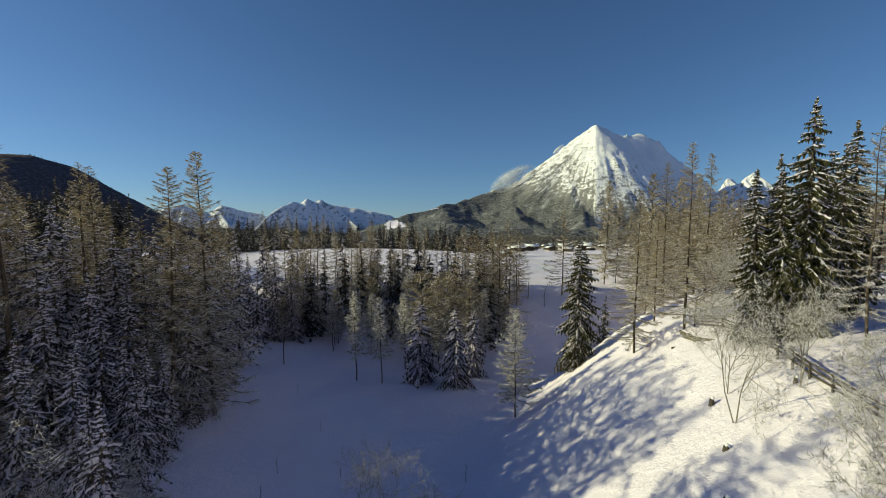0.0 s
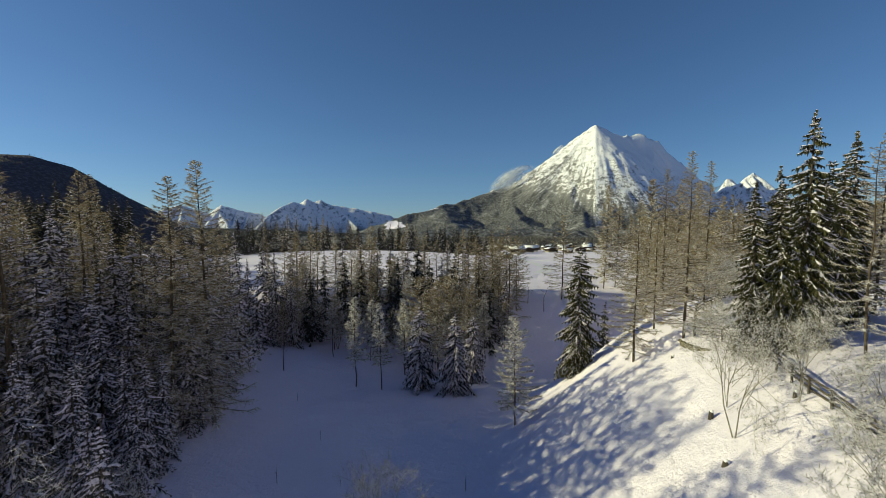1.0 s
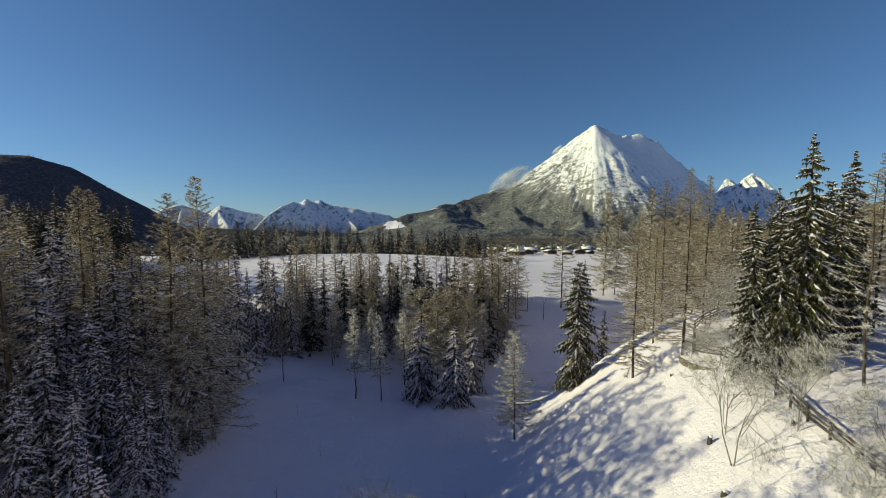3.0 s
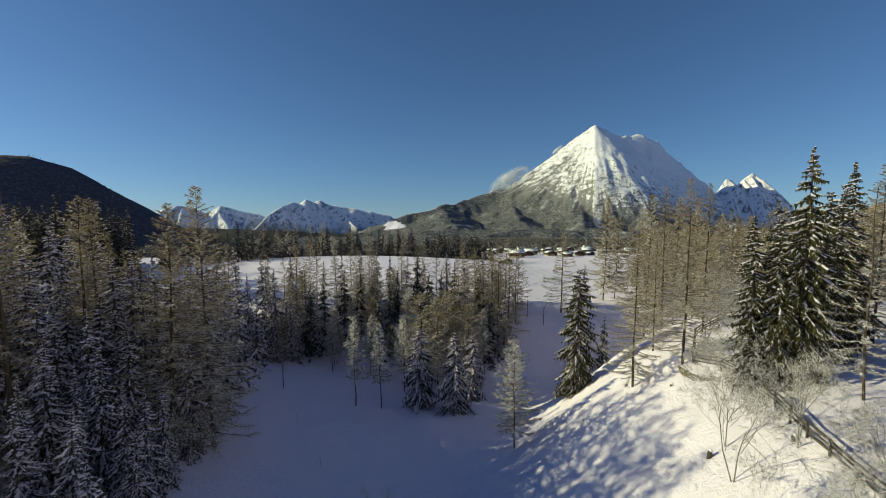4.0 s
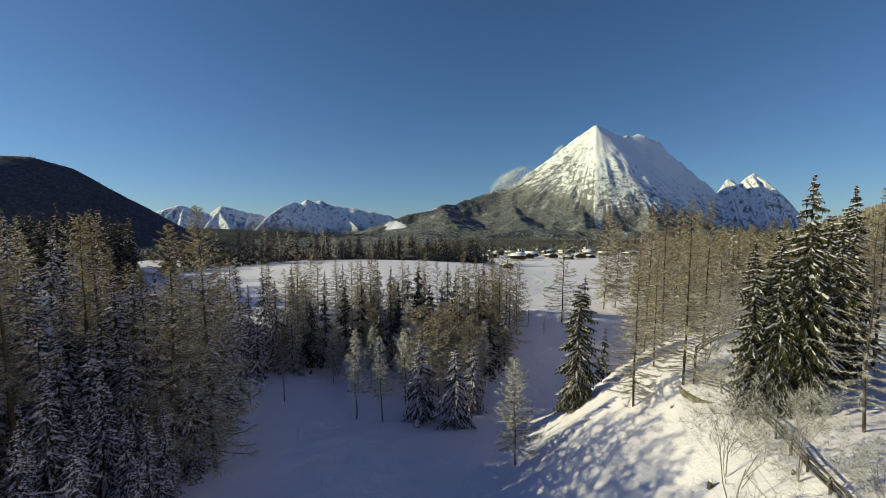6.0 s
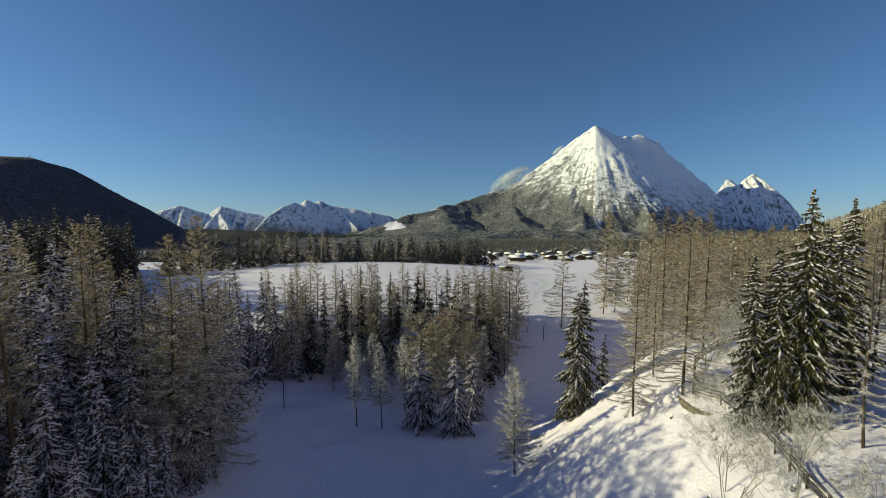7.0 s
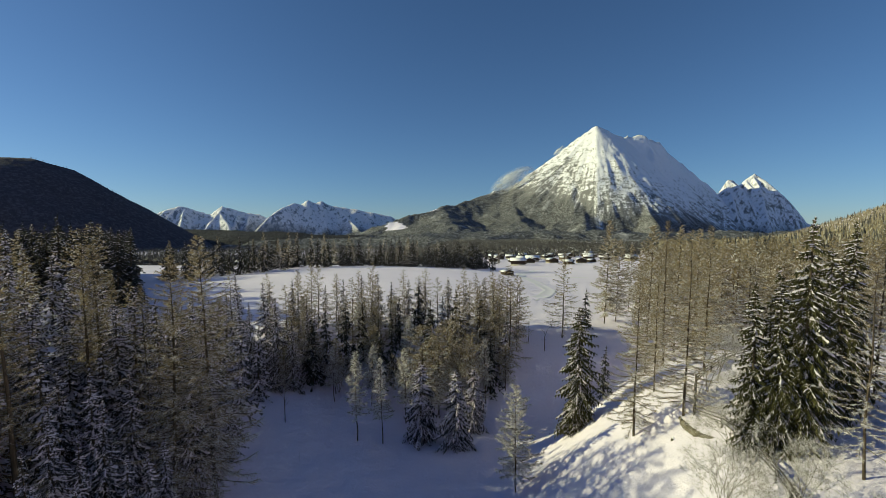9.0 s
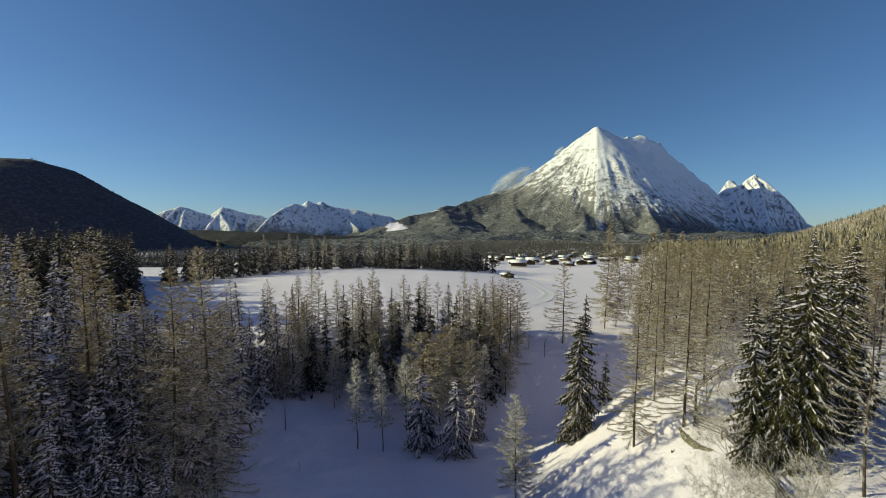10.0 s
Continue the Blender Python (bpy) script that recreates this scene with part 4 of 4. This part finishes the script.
keep = ~clearing(x, y) & (ridged(x, y, DARK_HILL) < 12) & (x > -0.9 * y) & ((y > 440) | (x < 20))
x, y = x[keep], y[keep]
far_wood("valley_young_wood", "frosted young spruce wood on the valley floor", FAR_SPRUCE, x, y, ground(x, y) - 0.5, r.uniform(6, 11, len(x)), 49, 9, slim=0.24)
r = np.random.default_rng(48)
x, y = r.uniform(-1250, 350, 9000), r.uniform(950, 2000, 9000)
keep = (ridged(x, y, DARK_HILL) < 12) & (ridged(x, y, LOW_HILLS) < 14)
x, y = x[keep], y[keep]
far_wood("valley_far_wood", "dark spruce woods across the far valley floor", FAR_SPRUCE, x, y, ground(x, y) - 0.5, r.uniform(9, 15, len(x)), 47, 7, slim=0.28)
x, y, r = spread_far(2600, 53, 330, 1600, -0.9, 0.6)
keep = ~clearing(x, y) & (ridged(x, y, DARK_HILL) < 12) & (ridged(x, y, LOW_HILLS) < 14) & ((y > 430) | (x < 20))
x, y = x[keep], y[keep]
far_wood("valley_larch_wood", "bare brown larches among the valley woods", FAR_MIXED, x, y, ground(x, y) - 0.5, r.uniform(6, 12, len(x)), 54, 11, slim=0.19, sparse=0.3)
x, y, r = spread_far(20000, 55, 150, 1700, 0.47, 1.25)
keep = (np.hypot(x, y) > 210) & ~clearing(x, y)
x, y = x[keep], y[keep]
far_wood("hillside_larch_wood", "golden-brown bare larch wood on the sunny hillside", FAR_LARCH, x, y, ground(x, y) - 0.5, r.uniform(7, 13, len(x)), 56, 11, slim=0.24, sparse=0.2)
x, y, r = spread_far(1500, 57, 150, 2000, 0.5, 1.3)
keep = (np.hypot(x, y) > 210) & ~clearing(x, y)
x, y = x[keep], y[keep]
far_wood("hillside_spruce_wood", "scattered dark spruces on the sunny hillside", FAR_SPRUCE, x, y, ground(x, y) - 0.5, r.uniform(12, 18, len(x)), 58, 18, slim=0.15)
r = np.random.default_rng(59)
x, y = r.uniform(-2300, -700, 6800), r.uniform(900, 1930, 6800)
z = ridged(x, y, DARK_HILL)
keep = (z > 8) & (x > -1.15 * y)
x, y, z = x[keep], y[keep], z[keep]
far_wood("mountain_spruce_wood", "dark spruce wood covering the shaded mountain", FAR_HAZE_TINTED, x, y, z - 4, r.uniform(8, 12, len(x)), 60, 8, 0.26)


def on_land(name, x, y):
    """Height of a mountain's mesh at x, y."""
    xs, ys, z = LAND[name]
    u, v = (x - xs[0]) / (xs[1] - xs[0]), (y - ys[0]) / (ys[1] - ys[0])
    i, j = int(u), int(v)
    a, b = u - i, v - j
    return (z[j, i] * (1 - a) + z[j, i + 1] * a) * (1 - b) + (z[j + 1, i] * (1 - a) + z[j + 1, i + 1] * a) * b


def clearing_patch(name, label, land, b0, b1, y0, y1, seed, drift=0.01):
    """An open strip of snow in the mountain woods, with a ragged edge, lying on the slope."""
    r = np.random.default_rng(seed)
    n, k = 18, 9
    p = Pieces()
    v = []
    for i in range(n):
        u = i / (n - 1)
        mid, half = (b0 + b1) / 2 + (u - 0.5) * drift, (b1 - b0) / 2 * (0.5 + 0.5 * math.sin(math.pi * u)) * r.uniform(0.55, 1.3)
        y = y0 + (y1 - y0) * u
        for j in range(k):
            x = (mid + half * (2 * j / (k - 1) - 1)) * y
            v.append((x, y, on_land(land, x, y) + 3))
    f = [(i * k + j, i * k + j + 1, (i + 1) * k + j + 1, (i + 1) * k + j) for i in range(n - 1) for j in range(k - 1)]
    p.add(v, f)
    return tagged(part(name, p, SNOW, None, label, True), category="ski slope", kind="structure")


clearing_patch("ski_piste", "white ski piste cut into the wooded foothill", "pyramid_mountain", -0.124, -0.08, 3725, 3915, 71, -0.02)
clearing_patch("mountain_meadow", "snowy meadow strip below the wooded ridge", "pyramid_mountain", -0.054, -0.014, 4050, 4095, 72)


# ---- the village ----
def box(p, x0, x1, y0, y1, z0, z1):
    v = [(x0, y0, z0), (x1, y0, z0), (x1, y1, z0), (x0, y1, z0), (x0, y0, z1), (x1, y0, z1), (x1, y1, z1), (x0, y1, z1)]
    p.add(v, [(0, 3, 2, 1), (4, 5, 6, 7), (0, 1, 5, 4), (1, 2, 6, 5), (2, 3, 7, 6), (3, 0, 4, 7)])


def plain(name, low, high, rough=0.8, scale=1.5):
    m, t, b = material(name, rough)
    p = t.nodes.new("ShaderNodeTexCoord").outputs["Object"]
    f = noise_of(t, p, scale)
    t.links.new(ramp(t, f, (0.3, low), (0.7, high)), b.inputs["Base Color"])
    return m


PLASTER = plain("pale_plaster", (0.3, 0.27, 0.23), (0.42, 0.39, 0.34))
DARK_TIMBER = plain("dark_timber", (0.035, 0.025, 0.018), (0.085, 0.06, 0.042), scale=4.0)
ROOF_SNOW = plain("roof_snow", (0.84, 0.82, 0.87), (0.9, 0.88, 0.92), scale=0.8)
PACKED_SNOW = plain("packed_snow", (0.77, 0.735, 0.8), (0.84, 0.8, 0.865), scale=0.8)
GLASS = plain("window_glass", (0.03, 0.035, 0.045), (0.06, 0.07, 0.08), 0.15)


def chalet(wide, deep, wall_h, timber_share, label):
    """An alpine house: plastered ground floor, timber above, wide eaves, thick snow on a low gable roof."""
    root = new("chalet")
    w, d = wide / 2, deep / 2
    cut = wall_h * (1 - timber_share)
    low = Pieces()
    box(low, -w, w, -d, d, -1.0, cut)
    part("ground_floor", low, PLASTER, root)
    rise = w * 0.36
    top = Pieces()
    z0, z1 = cut, wall_h
    v = [(-w, -d, z0), (w, -d, z0), (w, -d, z1), (0, -d, z1 + rise), (-w, -d, z1), (-w, d, z0), (w, d, z0), (w, d, z1), (0, d, z1 + rise), (-w, d, z1)]
    top.add(v, [(1, 6, 7, 2), (0, 4, 9, 5)])
    top.add(v, [(0, 1, 2, 3, 4), (6, 5, 9, 8, 7)])
    part("upper_floor", top, DARK_TIMBER, root, "dark timber upper floor and gable")

    def slope(lift, thick, over):
        q = Pieces()
        for s in (-1, 1):
            ex, ez = s * (w + over), z1 - over * 0.36
            ridge = z1 + rise
            y0, y1 = -d - over, d + over
            vv = [(0, y0, ridge + lift), (ex, y0, ez + lift), (ex, y1, ez + lift), (0, y1, ridge + lift)]
            vv += [(a, b, c + thick) for a, b, c in vv]
            q.add(vv, [(0, 1, 2, 3), (4, 7, 6, 5), (0, 4, 5, 1), (1, 5, 6, 2), (2, 6, 7, 3), (3, 7, 4, 0)])
        return q

    roof = part("roof", slope(0.02, 0.22, 1.1), DARK_TIMBER, root)
    part("roof_snow", slope(0.26, 0.2, 1.0), ROOF_SNOW, roof, "thick snow on the roof")
    chim = Pieces()
    box(chim, w * 0.3, w * 0.3 + 0.8, d * 0.2, d * 0.2 + 0.8, z1, z1 + rise + 1.0)
    part("chimney", chim, PLASTER, roof)
    for level in range(2):
        n = max(2, int(wide / 3.2))
        for k in range(n):
            win = Pieces()
            cx, cz = -w + (k + 0.5) * wide / n, (cut * 0.35 if level == 0 else cut + (wall_h - cut) * 0.45)
            box(win, cx - 0.55, cx + 0.55, -d - 0.05, -d + 0.05, cz - 0.5, cz + 0.6)
            part("window", win, GLASS, root)
    bal = Pieces()
    box(bal, -w, w, -d - 1.1, -d - 0.02, cut - 0.1, cut + 0.9)
    part("balcony", bal, DARK_TIMBER, root)
    return tagged(root, label, "house", "houses of the village")


big = chalet(12, 13, 4.8, 0.66, "alpine chalet with a dark timber gable and snow on its roof")
pale = chalet(11, 13, 4.6, 0.55, "pale plastered alpine house with snow on its roof")
barn = chalet(8, 8, 3.2, 0.85, "dark timber hay barn with snow on its roof")


def settle(house, x, y, turn, first=False):
    m = pose(x, y, float(ground(x, y)) - 0.2, 0, 0, turn) @ Matrix.Diagonal((0.8, 0.8, 0.78, 1))
    if first:
        house.matrix_basis = m
    else:
        copy_thing(house, m)


HOUSES = [
    (big, 56, 345, 84), (big, 88, 372, 8), (pale, 76, 392, 78), (big, 110, 366, -12), (barn, 96, 352, 60), (pale, 108, 408, 12),
    (big, 130, 412, 80), (pale, 128, 462, 5), (big, 152, 482, 85), (pale, 158, 436, -10), (pale, 138, 392, 70), (barn, 120, 372, 20),
    (pale, 184, 472, 10), (big, 194, 424, 80), (pale, 216, 446, 0), (big, 204, 492, 15), (pale, 104, 492, 80), (big, 160, 545, 5),
    (pale, 118, 585, 10), (pale, 175, 625, 85), (big, 240, 405, 12),
]
HOUSES += [
    (big, 70, 372, -8), (pale, 98, 436, 15), (big, 116, 444, 75), (pale, 142, 455, -5), (big, 172, 460, 10), (pale, 64, 440, 82),
    (barn, 33, 238, 15), (pale, -98, 300, 10), (pale, -140, 320, 95), (big, -168, 335, 80), (pale, -230, 310, 75),
]
# more roofs behind, close together
VILLAGE = scatter(26, 30, 230, 352, 560, 15.0, lambda x, y: 0.1 * y < x < 0.41 * y and all((x - h[1]) ** 2 + (y - h[2]) ** 2 > 210 for h in HOUSES), 91)
HOUSES += [((big, pale, pale, barn)[k % 4], hx, hy, (82, 5, 76, -8, 12)[k % 5]) for k, (hx, hy) in enumerate(VILLAGE)]
seen = set()
for house, hx, hy, turn in HOUSES:
    settle(house, hx, hy, turn, id(house) not in seen)
    seen.add(id(house))


grove(SMALL_SPRUCES + LIP_LARCHES[:1], scatter(34, 35, 230, 350, 520, 9.0, lambda x, y: 0.1 * y < x < 0.4 * y and all((x - h[1]) ** 2 + (y - h[2]) ** 2 > 90 for h in HOUSES), 92), 6, 11, "trees among the houses", 93)


# ---- birches, bushes and small things on the bank and in the hollow ----
plant(NEAR_BIRCH, -18.4, 16.5, 23.5, 0, 0.7)
for k, (bx, by, tall, broad) in enumerate([(-4.4, 29.0, 12.0, 0.8), (-0.6, 30.0, 8.5, 0.7), (18.7, 29.0, 10.0, 0.85), (22.5, 28.7, 9.0, 0.8), (24.4, 31.0, 5.5, 0.9), (20.4, 32.6, 7.0, 1.0), (28.5, 43.0, 8.0, 1.0), (24.5, 38.0, 7.0, 1.0), (30.0, 52.0, 9.0, 1.0), (33.0, 55.0, 9.0, 1.0)]):
    plant(BIRCHES[k % 2], bx, by, tall, 40 + 77 * k, broad, 0.0, (0, 0), "birches on the bank")
PATH_SIDE = [(20.6, 17.0), (22.1, 24.0), (23.4, 29.0), (25.0, 34.0), (26.4, 40.0), (27.0, 44.0), (26.6, 48.2), (30.5, 55.0), (38.0, 61.5), (46.0, 66.0)]


def fence(points, label):
    """Posts with three round rails between them, weathered."""
    root = new("rail_fence")
    r = np.random.default_rng(7)
    spots = []
    for (x0, y0), (x1, y1) in zip(points, points[1:]):
        n = max(1, int(math.hypot(x1 - x0, y1 - y0) / 2.2))
        spots += [(x0 + (x1 - x0) * k / n, y0 + (y1 - y0) * k / n) for k in range(n)]
    spots.append(points[-1])
    feet = [(x, y, float(ground(x, y))) for x, y in spots]
    for x, y, z in feet:
        p = Pieces()
        p.tube([(x, y, z - 0.4), (x + r.normal(0, 0.03), y + r.normal(0, 0.03), z + 1.1)], [0.09, 0.08], 7)
        part("post", p, OLD_WOOD, root)
    for a, b in zip(feet, feet[1:]):
        for high in (0.35, 0.68, 1.0):
            p = Pieces()
            d = np.array(b) - np.array(a)
            p.tube([np.array(a) - d * 0.06 + (0.1, 0, high + r.normal(0, 0.03)), np.array(b) + d * 0.06 + (0.1, 0, high + r.normal(0, 0.03))], [0.075, 0.065], 6)
            rail = part("rail", p, OLD_WOOD, root)
    return tagged(root, label, "fence")


fence(PATH_SIDE, "weathered wooden rail fence beside the snowy path on the bank")


EARTH, earth_tree, earth_skin = material("bare_brown_earth", 0.95)
earth_place = earth_tree.nodes.new("ShaderNodeTexCoord").outputs["Object"]
earth_tree.links.new(ramp(earth_tree, noise_of(earth_tree, earth_place, 2.2, 8, 0.75), (0.34, (0.06, 0.048, 0.036)), (0.5, (0.17, 0.145, 0.105)), (0.62, (0.26, 0.23, 0.18)), (0.68, (0.8, 0.76, 0.84))), earth_skin.inputs["Base Color"])


def snow_height(x, y):
    """Height of the snow sheet itself, with its small relief."""
    i, j = int(np.searchsorted(gx_axis, x)) - 1, int(np.searchsorted(gy_axis, y)) - 1
    u, v = (x - gx_axis[i]) / (gx_axis[i + 1] - gx_axis[i]), (y - gy_axis[j]) / (gy_axis[j + 1] - gy_axis[j])
    return (GZ[j, i] * (1 - u) + GZ[j, i + 1] * u) * (1 - v) + (GZ[j + 1, i] * (1 - u) + GZ[j + 1, i + 1] * u) * v


def earth_strip(points, half, label):
    """A ragged strip of bare earth and dead grass that shows through the snow, a little proud of it."""
    r = np.random.default_rng(17)
    pts = []
    for (x0, y0), (x1, y1) in zip(points, points[1:]):
        pts += [(x0 + (x1 - x0) * k / 10, y0 + (y1 - y0) * k / 10) for k in range(10)]
    v, n, k = [], len(pts), 7
    for i, (x, y) in enumerate(pts):
        w = half * math.sin(math.pi * (i + 0.5) / n) ** 0.6 * r.uniform(0.85, 1.1)
        for j in range(k):
            a = 2 * j / (k - 1) - 1
            px, py = x + a * w + r.normal(0, 0.05), y + r.normal(0, 0.08)
            v.append((px, py, snow_height(px, py) + 0.09 * (1 - a * a) - 0.02 + r.uniform(0, 0.04)))
    p = Pieces()
    p.add(v, [(i * k + j, i * k + j + 1, (i + 1) * k + j + 1, (i + 1) * k + j) for i in range(n - 1) for j in range(k - 1)])
    return tagged(part("earth_patch", p, EARTH, None, label), category="bare ground")


earth_strip([(25.5, 49.0), (25.0, 46.6), (24.9, 44.6), (25.6, 42.6)], 0.36, "strip of bare brown earth beside the path under a larch")


def stump(x, y, wide, high, seed, name="stump", label="dark weathered stump or small rock with a cap of snow"):
    root = new(name)
    root.location = (x, y, float(ground(x, y)))
    r = np.random.default_rng(seed)
    p = Pieces()
    n = 9
    rad = wide * r.uniform(0.8, 1.2, n)
    a = np.arange(n) * 2 * np.pi / n
    rings = [np.column_stack([rad * f * np.cos(a), rad * f * np.sin(a), np.full(n, h) + r.normal(0, 0.04, n)]) for f, h in ((1.4, -0.3), (1.05, high * 0.4), (0.9, high), (0.0, high * 1.02))]
    v = np.concatenate(rings)
    f = [(q * n + i, q * n + (i + 1) % n, (q + 1) * n + (i + 1) % n, (q + 1) * n + i) for q in range(3) for i in range(n)]
    p.add(v, f)
    part("wood", p, OLD_WOOD, root)
    c = Pieces()
    rings = [np.column_stack([rad * g * np.cos(a) + 0.08, rad * g * np.sin(a), np.full(n, high + h)]) for g, h in ((0.85, 0.0), (0.8, 0.1), (0.45, 0.17), (0.0, 0.19))]
    c.add(np.concatenate(rings), f)
    part("snow_cap", c, ROOF_SNOW, root, "cap of fresh snow")
    return tagged(root, label, "stump", "stumps on the bank")


# first, second and fourth are small dark rocks built with the stump shape
for k, (sx, sy, wide, high) in enumerate([(19.3, 32.6, 0.28, 0.45), (16.9, 27.0, 0.3, 0.25), (22.9, 29.5, 0.2, 0.5), (23.2, 46.0, 0.25, 0.3), (14.8, 23.6, 0.3, 0.2), (17.6, 75.0, 0.3, 0.3), (12.0, 73.0, 0.2, 0.25)]):
    stump(sx, sy, wide * 0.55, high * 0.5, 200 + k)


def sapling(seed, tall=1.7):
    r = np.random.default_rng(seed)
    root = new("sapling")
    p = Pieces()
    p.tube([(0, 0, -0.2), (r.normal(0, 0.06), r.normal(0, 0.06), tall * 0.6), (r.normal(0, 0.12), r.normal(0, 0.12), tall)], [0.03, 0.02, 0.006], 5)
    part("stem", p, BARK, root)
    for k in range(4):
        z = tall * r.uniform(0.35, 0.9)
        a = r.uniform(0, 6.28)
        q = Pieces()
        q.tube([(0, 0, z), (0.25 * math.cos(a), 0.25 * math.sin(a), z + 0.2)], [0.012, 0.004], 4)
        part("twig", q, GREY_TWIGS, root)
    root["tall"] = tall
    return tagged(root, "thin bare sapling sticking out of the snow", "sapling", "saplings in the hollow")


SAPLINGS = [sapling(300 + k) for k in range(3)]
for k, (sx, sy, tall) in enumerate([(-15.4, 42, 1.8), (-9.8, 43, 1.4), (2.2, 44, 2.0), (-15.0, 37, 1.9), (-8.2, 36.5, 1.3), (-19.8, 62, 1.2), (-14, 52, 1.2), (12.4, 98, 5.0), (15.6, 100, 5.5), (18.4, 99, 4.5), (13.8, 96, 4.0), (21.5, 97, 5.0), (-25.5, 73, 5.0), (-0.5, 38, 3.0)]):
    plant(SAPLINGS[k % 3], sx, sy, tall, 50 * k, 1.0, 0.0, (0, 0), "saplings in the hollow")


def track(points, wide, label):
    """A trodden way: a shallow ribbon of packed snow with raised edges."""
    p = Pieces()
    pts = []
    for (x0, y0), (x1, y1) in zip(points, points[1:]):
        pts += [(x0 + (x1 - x0) * k / 12, y0 + (y1 - y0) * k / 12) for k in range(12)]
    pts = np.array(pts)
    d = np.gradient(pts, axis=0)
    d = d / np.linalg.norm(d, axis=1, keepdims=True)
    s = np.column_stack([-d[:, 1], d[:, 0]])
    cross = [(-1.25, 0.0), (-1.0, 0.14), (-0.75, 0.05), (0.75, 0.05), (1.0, 0.14), (1.25, 0.0)]
    rows = []
    for off, h in cross:
        q = pts + s * off * wide
        rows.append(np.column_stack([q, ground(q[:, 0], q[:, 1]) + h]))
    v = np.stack(rows, 1)
    n, k = v.shape[:2]
    i, j = np.meshgrid(np.arange(n - 1), np.arange(k - 1), indexing="ij")
    f = np.stack([i * k + j, i * k + j + 1, (i + 1) * k + j + 1, (i + 1) * k + j], -1).reshape(-1, 4)
    p.add(v, f)
    return tagged(part("snow_track", p, PACKED_SNOW, None, label, True), category="track", kind="structure")


track([(28, 150), (36, 163), (42, 180), (42, 205), (40, 235), (44, 262), (60, 290)], 2.1, "packed snow way curving over the field")
track([(46, 244), (58, 240), (76, 236)], 0.9, "faint trodden path over the field")
for k, (bx, by, tall, broad) in enumerate([(17.5, 18.0, 4.5, 1.0), (19.5, 19.5, 4.5, 1.0), (21.0, 22.0, 4.0, 1.1), (-22.0, 31.0, 8.0, 1.0), (24.0, 24.0, 5.0, 1.0), (-25.0, 27.0, 8.5, 1.0)]):
    plant(BUSHES[k % 2], bx, by, tall, 25 + 63 * k, broad, 0.0, (0, 0), "frosted bushes")


# ---- the drifting cloud by the summit ----
def cloud_mat():
    m = bpy.data.materials.new("thin_cloud")
    m.use_nodes = True
    t = m.node_tree
    t.nodes.remove(t.nodes["Principled BSDF"])
    o = t.nodes.new("ShaderNodeTexCoord").outputs["Object"]
    sep = t.nodes.new("ShaderNodeSeparateXYZ")
    t.links.new(o, sep.inputs[0])
    away = calc(t, "ADD", calc(t, "POWER", sep.outputs[0], 2.0), calc(t, "POWER", sep.outputs[2], 2.0))
    mp = node(t, "ShaderNodeMapping", Rotation=(0, 0.5, 0), Scale=(0.9, 1, 1.2))
    t.links.new(o, mp.inputs["Vector"])
    f = noise_of(t, mp.outputs["Vector"], 1.7, 8, 0.62)
    dense = calc(t, "MULTIPLY", calc(t, "SUBTRACT", 1.0, away), calc(t, "SUBTRACT", calc(t, "MULTIPLY", f, 4.0), 1.35))
    dense = calc(t, "MINIMUM", calc(t, "MAXIMUM", dense, 0.0), 0.7)
    d = t.nodes.new("ShaderNodeBsdfDiffuse")
    d.inputs["Color"].default_value = (0.85, 0.85, 0.86, 1)
    tl = t.nodes.new("ShaderNodeBsdfTranslucent")
    tl.inputs["Color"].default_value = (0.85, 0.85, 0.86, 1)
    half = t.nodes.new("ShaderNodeMixShader")
    t.links.new(d.outputs[0], half.inputs[1])
    t.links.new(tl.outputs[0], half.inputs[2])
    clear = t.nodes.new("ShaderNodeBsdfTransparent")
    mix = t.nodes.new("ShaderNodeMixShader")
    t.links.new(dense, mix.inputs[0])
    t.links.new(clear.outputs[0], mix.inputs[1])
    t.links.new(half.outputs[0], mix.inputs[2])
    t.links.new(mix.outputs[0], t.nodes["Material Output"].inputs["Surface"])
    return m


def cloud(place, size, tilt, label):
    bm = bmesh.new()
    bmesh.ops.create_icosphere(bm, subdivisions=4, radius=1.0)
    for v in bm.verts:
        v.co *= 1 + 0.12 * noise.noise(v.co * 2.0)
    me = bpy.data.meshes.new("cloud")
    bm.to_mesh(me)
    bm.free()
    me.polygons.foreach_set("use_smooth", np.ones(len(me.polygons), bool))
    me.materials.append(CLOUD)
    ob = new("cloud", me)
    ob.matrix_basis = pose(*place, 0, tilt, 0) @ Matrix.Diagonal((*size, 1))
    return tagged(ob, label, "cloud")


CLOUD = cloud_mat()
cloud(at(0.15, 0.118, 4420), (250, 120, 110), -30, "thin white cloud wisp clinging to the mountain ridge")
cloud(at(0.25, 0.185, 4560), (70, 60, 26), -40, "faint cloud wisp near the summit")
